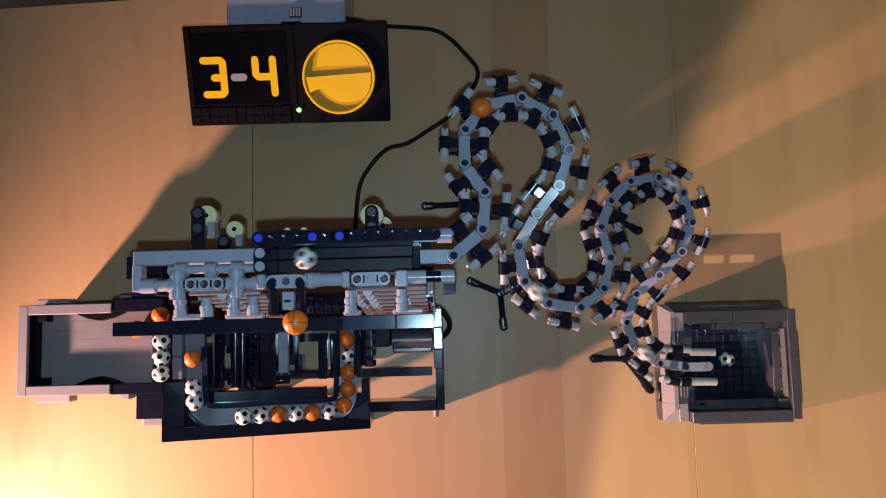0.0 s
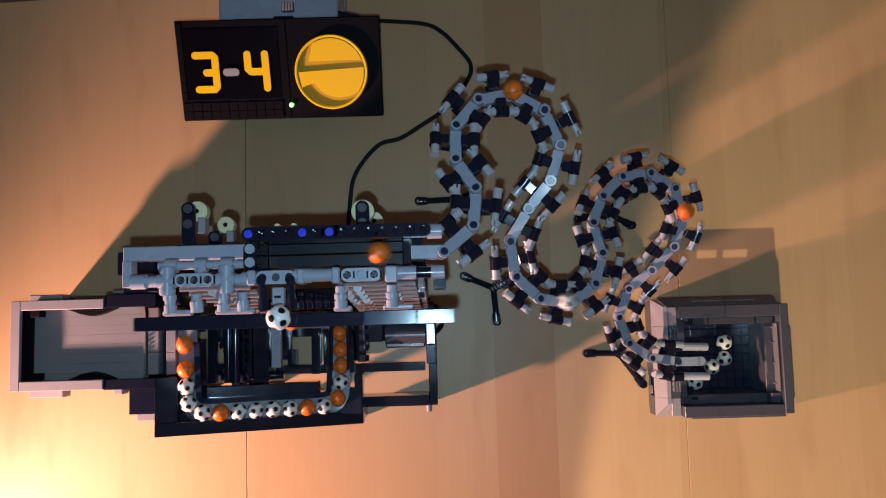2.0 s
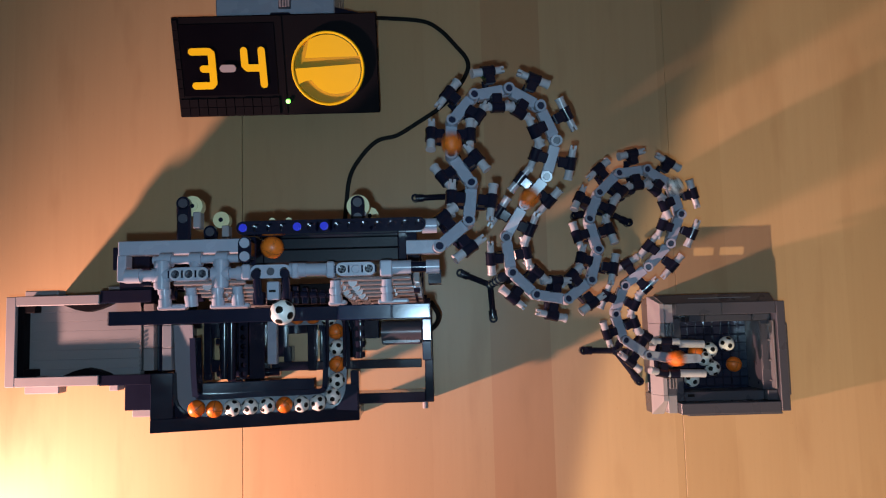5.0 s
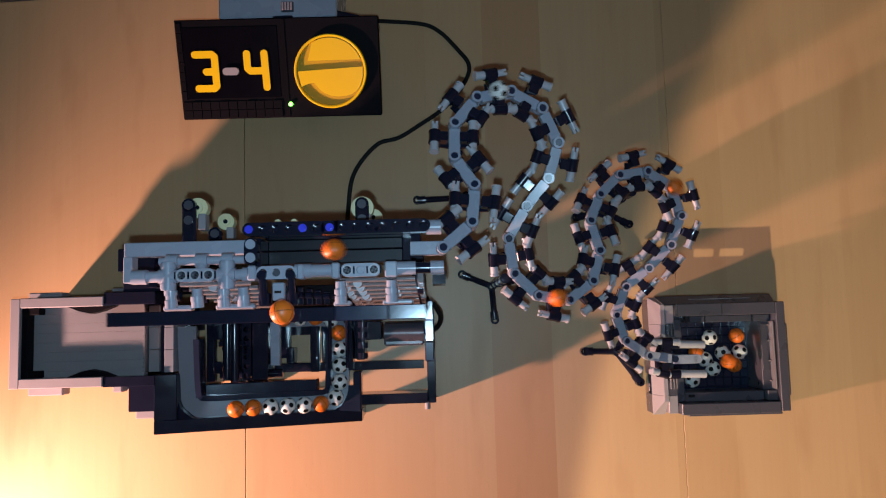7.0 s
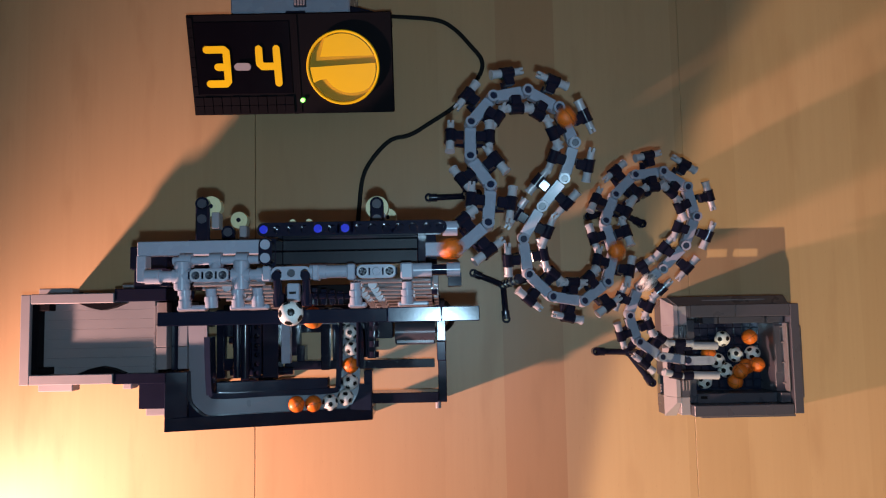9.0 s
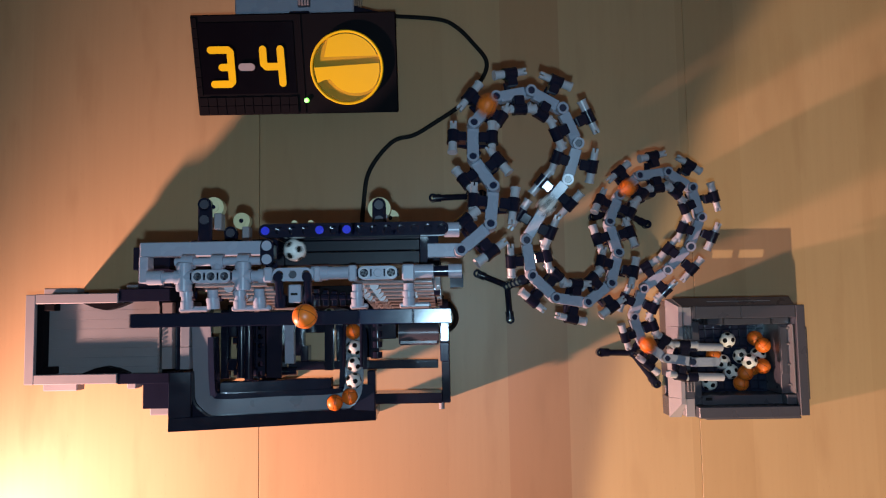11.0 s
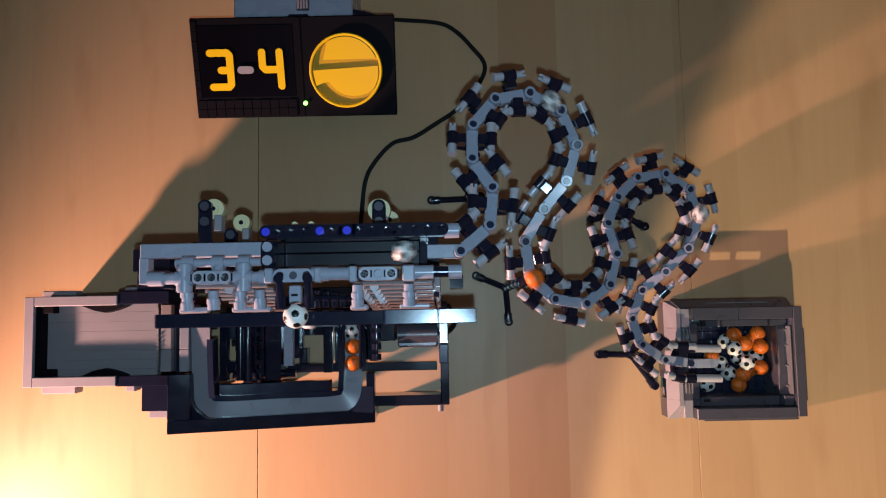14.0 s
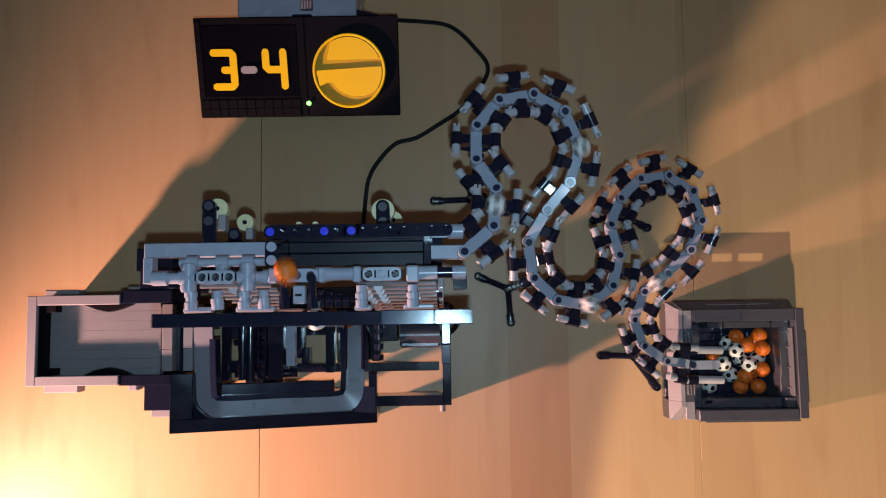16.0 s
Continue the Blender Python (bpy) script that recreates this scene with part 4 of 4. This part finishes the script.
def launch_time(k):
    return FIRST + PERIOD * k


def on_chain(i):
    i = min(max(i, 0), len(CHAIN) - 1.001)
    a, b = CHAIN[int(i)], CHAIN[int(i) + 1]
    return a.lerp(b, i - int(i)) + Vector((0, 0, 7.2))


def along(pts, s):
    """The place s millimetres along the points."""
    for a, b in zip(pts, pts[1:]):
        d = (b - a).length
        if s <= d or b is pts[-1]:
            return a.lerp(b, s / d if d else 0)
        s -= d


LINE = [Vector(p) for p in spline(QUEUE, 4)]
# how far back along the line the last balls start
STARTS = {16: 247, 17: 259, 18: 283}
# the last balls are lifted over the steps into the channel
LIFTED = {19: ((0.25, -225, -37.6, 97), (0.4, -207.6, -30.6, 97), (0.8, -207.6, -30.6, 97), (0.95, -201, -31.6, 95), (1.2, -200, -46.6, 92), (1.4, -198, -56.6, 89)),
          20: ((0.25, -225, -24.6, 97), (0.4, -207.6, -17.6, 97), (0.8, -207.6, -17.6, 97), (0.95, -200, -17.6, 96), (1.2, -200, -30.6, 93), (1.4, -200, -45.6, 91)),
          21: ((0.25, -225, -11.6, 97), (0.4, -207.6, -4.6, 97), (0.8, -207.6, -4.6, 97), (0.95, -200, -5.6, 97), (1.2, -200, -10.6, 96), (1.4, -200, -22.6, 94)),
          22: ((0.1, -226, 10.4, 97), (0.25, -227, 7.4, 97), (0.4, -239, 1.4, 95), (0.6, -232, 1.4, 96), (0.8, -218, 6.4, 97), (1, -206, 12.4, 97), (1.4, -202, -5.6, 97), (1.6, -200, -22.6, 94), (1.8, -200, -39.6, 92)),
          23: ((0.2, -246, -1, 95), (0.8, -240, -1, 95), (1, -227, 9.4, 97), (1.3, -212, 9.4, 97), (1.7, -203, -2, 97), (1.9, -200, -3.8, 97))}
# where each ball comes to rest in the bin
BIN = {-6: (292, -44, 13), -5: (276, -45, 13), -4: (246, -69, 13), -3: (266, -59, 13), -2: (251, -44, 13), -1: (258, -50, 15), 0: (286, -56, 13), 1: (290, -29, 13), 2: (264, -30, 14), 3: (292, -54, 22), 4: (277, -60, 20), 5: (275, -70, 13), 6: (279, -49, 25), 7: (294, -35, 20), 8: (279, -32, 22), 9: (293, -23, 17), 10: (267, -36, 27), 11: (271, -24, 18), 12: (255, -48, 26), 13: (291, -70, 14)}

# the first balls are pushed about on the bin floor before they settle
SETTLE = {-6: ((0.0, 270, -44), (0.5, 273, -29), (1.0, 271, -35), (1.5, 275, -34), (2.5, 275, -32), (4.0, 272, -32)), -5: ((0.5, 272, -50), (1.0, 269, -49), (1.5, 274, -48), (2.1, 274, -48), (2.5, 259, -44), (4.0, 256, -40))}


def ease(u):
    u = min(max(u, 0), 1)
    return u * u * (3 - 2 * u)


def ball_place(k, t):
    lt, before = launch_time(k), launch_time(k - 1)
    up = before - 0.36
    if t < up and k > 0:
        slot = k - 1 - sum(ease((t - (launch_time(j - 1) - 0.36)) / 0.25) for j in range(1, k))
        start, since = STARTS.get(k, 0), 0.05
        if k in LIFTED:
            rows = LIFTED[k]
            if t <= rows[-1][0]:
                return Vector([float(np.interp(t, [r[0] for r in rows], [r[c] for r in rows])) for c in (1, 2, 3)])
            last = Vector(rows[-1][1:])
            start, since = min(range(0, 420, 2), key=lambda d: (along(LINE, d) - last).length), rows[-1][0]
        return along(LINE, max(slot * 14.3, start - 150 * max(t - since, 0)))
    keys = [(up, *along(LINE, 0)), (before - 0.26, -80, -2, 232), (before - 0.04, -80, -2, 236), (before + 0.08, -74, 0, 297), (lt - 0.12, -83, 1, 294)]
    keys += [(lt + p, x, y, z) for p, x, y, z in LAUNCH]
    rows = AHEAD.get(k, ((0, 0),))
    for n in range(0, 117):
        i = n * 0.25
        keys.append((lt + float(np.interp(i, INDEX, PHASE)) - float(np.interp(i, [r[0] for r in rows], [r[1] for r in rows])), *on_chain(i)))
    end = keys[-1][0]
    x, y, z = BIN.get(k, (262, -48, 14))
    later = SETTLE.get(k, ())
    if later:
        x, y, z = later[0][1], later[0][2], 13
    keys += [(end + 0.04, 240, -48, 40), (end + 0.12, 0.5 * x + 125, 0.5 * y - 24, 18 + z * 0.4), (end + 0.38, x, y, z)]
    keys += [(s, u, v, 13) for s, u, v in later if s > end + 0.4]
    if later:
        keys.append((6.4, *BIN[k]))
    ts = [q[0] for q in keys]
    return Vector([float(np.interp(t, ts, [q[c] for q in keys])) for c in (1, 2, 3)])


def ball_mesh(kind):
    bm = bmesh.new()
    bmesh.ops.create_icosphere(bm, subdivisions=5 if kind == "football" else 4, radius=7 * MM)
    if kind == "football":
        ico = bmesh.new()
        bmesh.ops.create_icosphere(ico, subdivisions=1, radius=1, matrix=Euler((0.5, 0.3, 0.2)).to_matrix().to_4x4())
        spots = [v.co.copy() for v in ico.verts]
        ico.free()
        for f in bm.faces:
            c = f.calc_center_median().normalized()
            f.material_index = 1 if max(c.dot(s) for s in spots) > math.cos(0.31) else 0
    else:
        for turn in (Euler((0, 0, 0)), Euler((math.pi / 2, 0, 0)), Euler((0, math.pi / 2, 0))):
            rot = turn.to_matrix()
            last = None
            ring = []
            for k in range(40):
                a = 2 * math.pi * k / 40
                c, s = math.cos(a), math.sin(a)
                ring.append([bm.verts.new(rot @ Vector((r * c, r * s, z)) * MM) for r, z in ((6.98, -0.22), (7.06, 0), (6.98, 0.22))])
            for k in range(40):
                p, q = ring[k], ring[(k + 1) % 40]
                for j in range(2):
                    bm.faces.new((p[j], q[j], q[j + 1], p[j + 1])).material_index = 1
    me = bpy.data.meshes.new(kind)
    bm.to_mesh(me)
    bm.free()
    for m in (WHITE, INK) if kind == "football" else (ORANGE, SEAM):
        me.materials.append(m)
    me.shade_smooth()
    return me


BALLS = {}


def build_balls():
    white, orange = ball_mesh("football"), ball_mesh("basketball")
    for k in range(-6, 24):
        o = k in ORANGES
        ob = new("toy_basketball" if o else "toy_football", orange if o else white)
        tagged(ob, "small orange plastic basketball with dark seams" if o else "small white plastic football with black spots", "ball", "balls of the machine")
        BALLS[k] = ob


def motions(slide, steps):
    # the slide shuttles once for each ball
    stroke_t = (-0.28, -0.2, -0.1, 0, 0.1, 0.2, 0.3, 0.38, 0.4556, 0.5556, 0.5756)
    stroke_x = (-2.5, 0, -1.6, -8, -15.7, -21.9, -25, -26.5, -15.4, -4.5, -2.5)
    rows = []
    for n in range(0, 161):
        t = n / 10
        ph = (t - FIRST + 0.28) % PERIOD - 0.28
        rows.append((t, pose(float(np.interp(ph, stroke_t, stroke_x)) * MM, 0, 0)))
    walk(slide, rows)
    # the two step plates rise and sink in turn, once for each stroke
    for plate, shift in zip(steps, (0.0, 0.5)):
        walk(plate, [(n / 10, pose(0, 0, 4 * MM * math.sin(2 * math.pi * ((n / 10 - 0.3) / PERIOD + shift)))) for n in range(161)])
    for k, ob in BALLS.items():
        rows, turn, last = [], Euler((k * 1.3, k * 0.7, k * 2.1)).to_quaternion(), None
        places = [ball_place(k, n / 10) for n in range(161)]
        for n, p in enumerate(places):
            still = last is not None and (p - last).length < 0.02
            if last is not None and not still:
                d = p - last
                axis = Vector((-d.y, d.x, 0.001)).normalized()
                turn = Matrix.Rotation(min(d.length / 7, 1.1), 3, axis).to_quaternion() @ turn
            if n in (0, 160) or not still or (places[min(n + 1, 160)] - p).length > 0.02:
                rows.append((n / 10, Matrix.LocRotScale(p * MM, turn, None)))
            last = p
        walk(ob, rows)


# ---- put it together ----
TRAY = material("tray_grey_plastic", (0.21, 0.20, 0.21), 0.4)
DARK_TILE = material("grey_channel_tile", (0.21, 0.21, 0.24), 0.28)
STEEL = material("step_grey_plastic", (0.20, 0.21, 0.235), 0.35)
SLATE = material("slate_plastic", (0.009, 0.010, 0.015), 0.4, spec=0.2)
build_room()
build_table()
SLIDE, STEPS = build_machine()
build_track()
build_stand("track_stand", (28, 110, 212), ((-7, 109), (40, 112)))
build_stand("track_stand", (62, 24, 158), ((34, 36), (64, -8), (84, 30)))
build_stand("track_stand", (172, 94, 118), ((145, 88), (196, 80), (167, 99)))
build_stand("track_stand", (178, -41, 52), ((148, -40), (199, -70), (186, -30)))
build_bin()
build_scoreboard()
build_battery()
build_cable()
build_balls()
motions(SLIDE, STEPS)
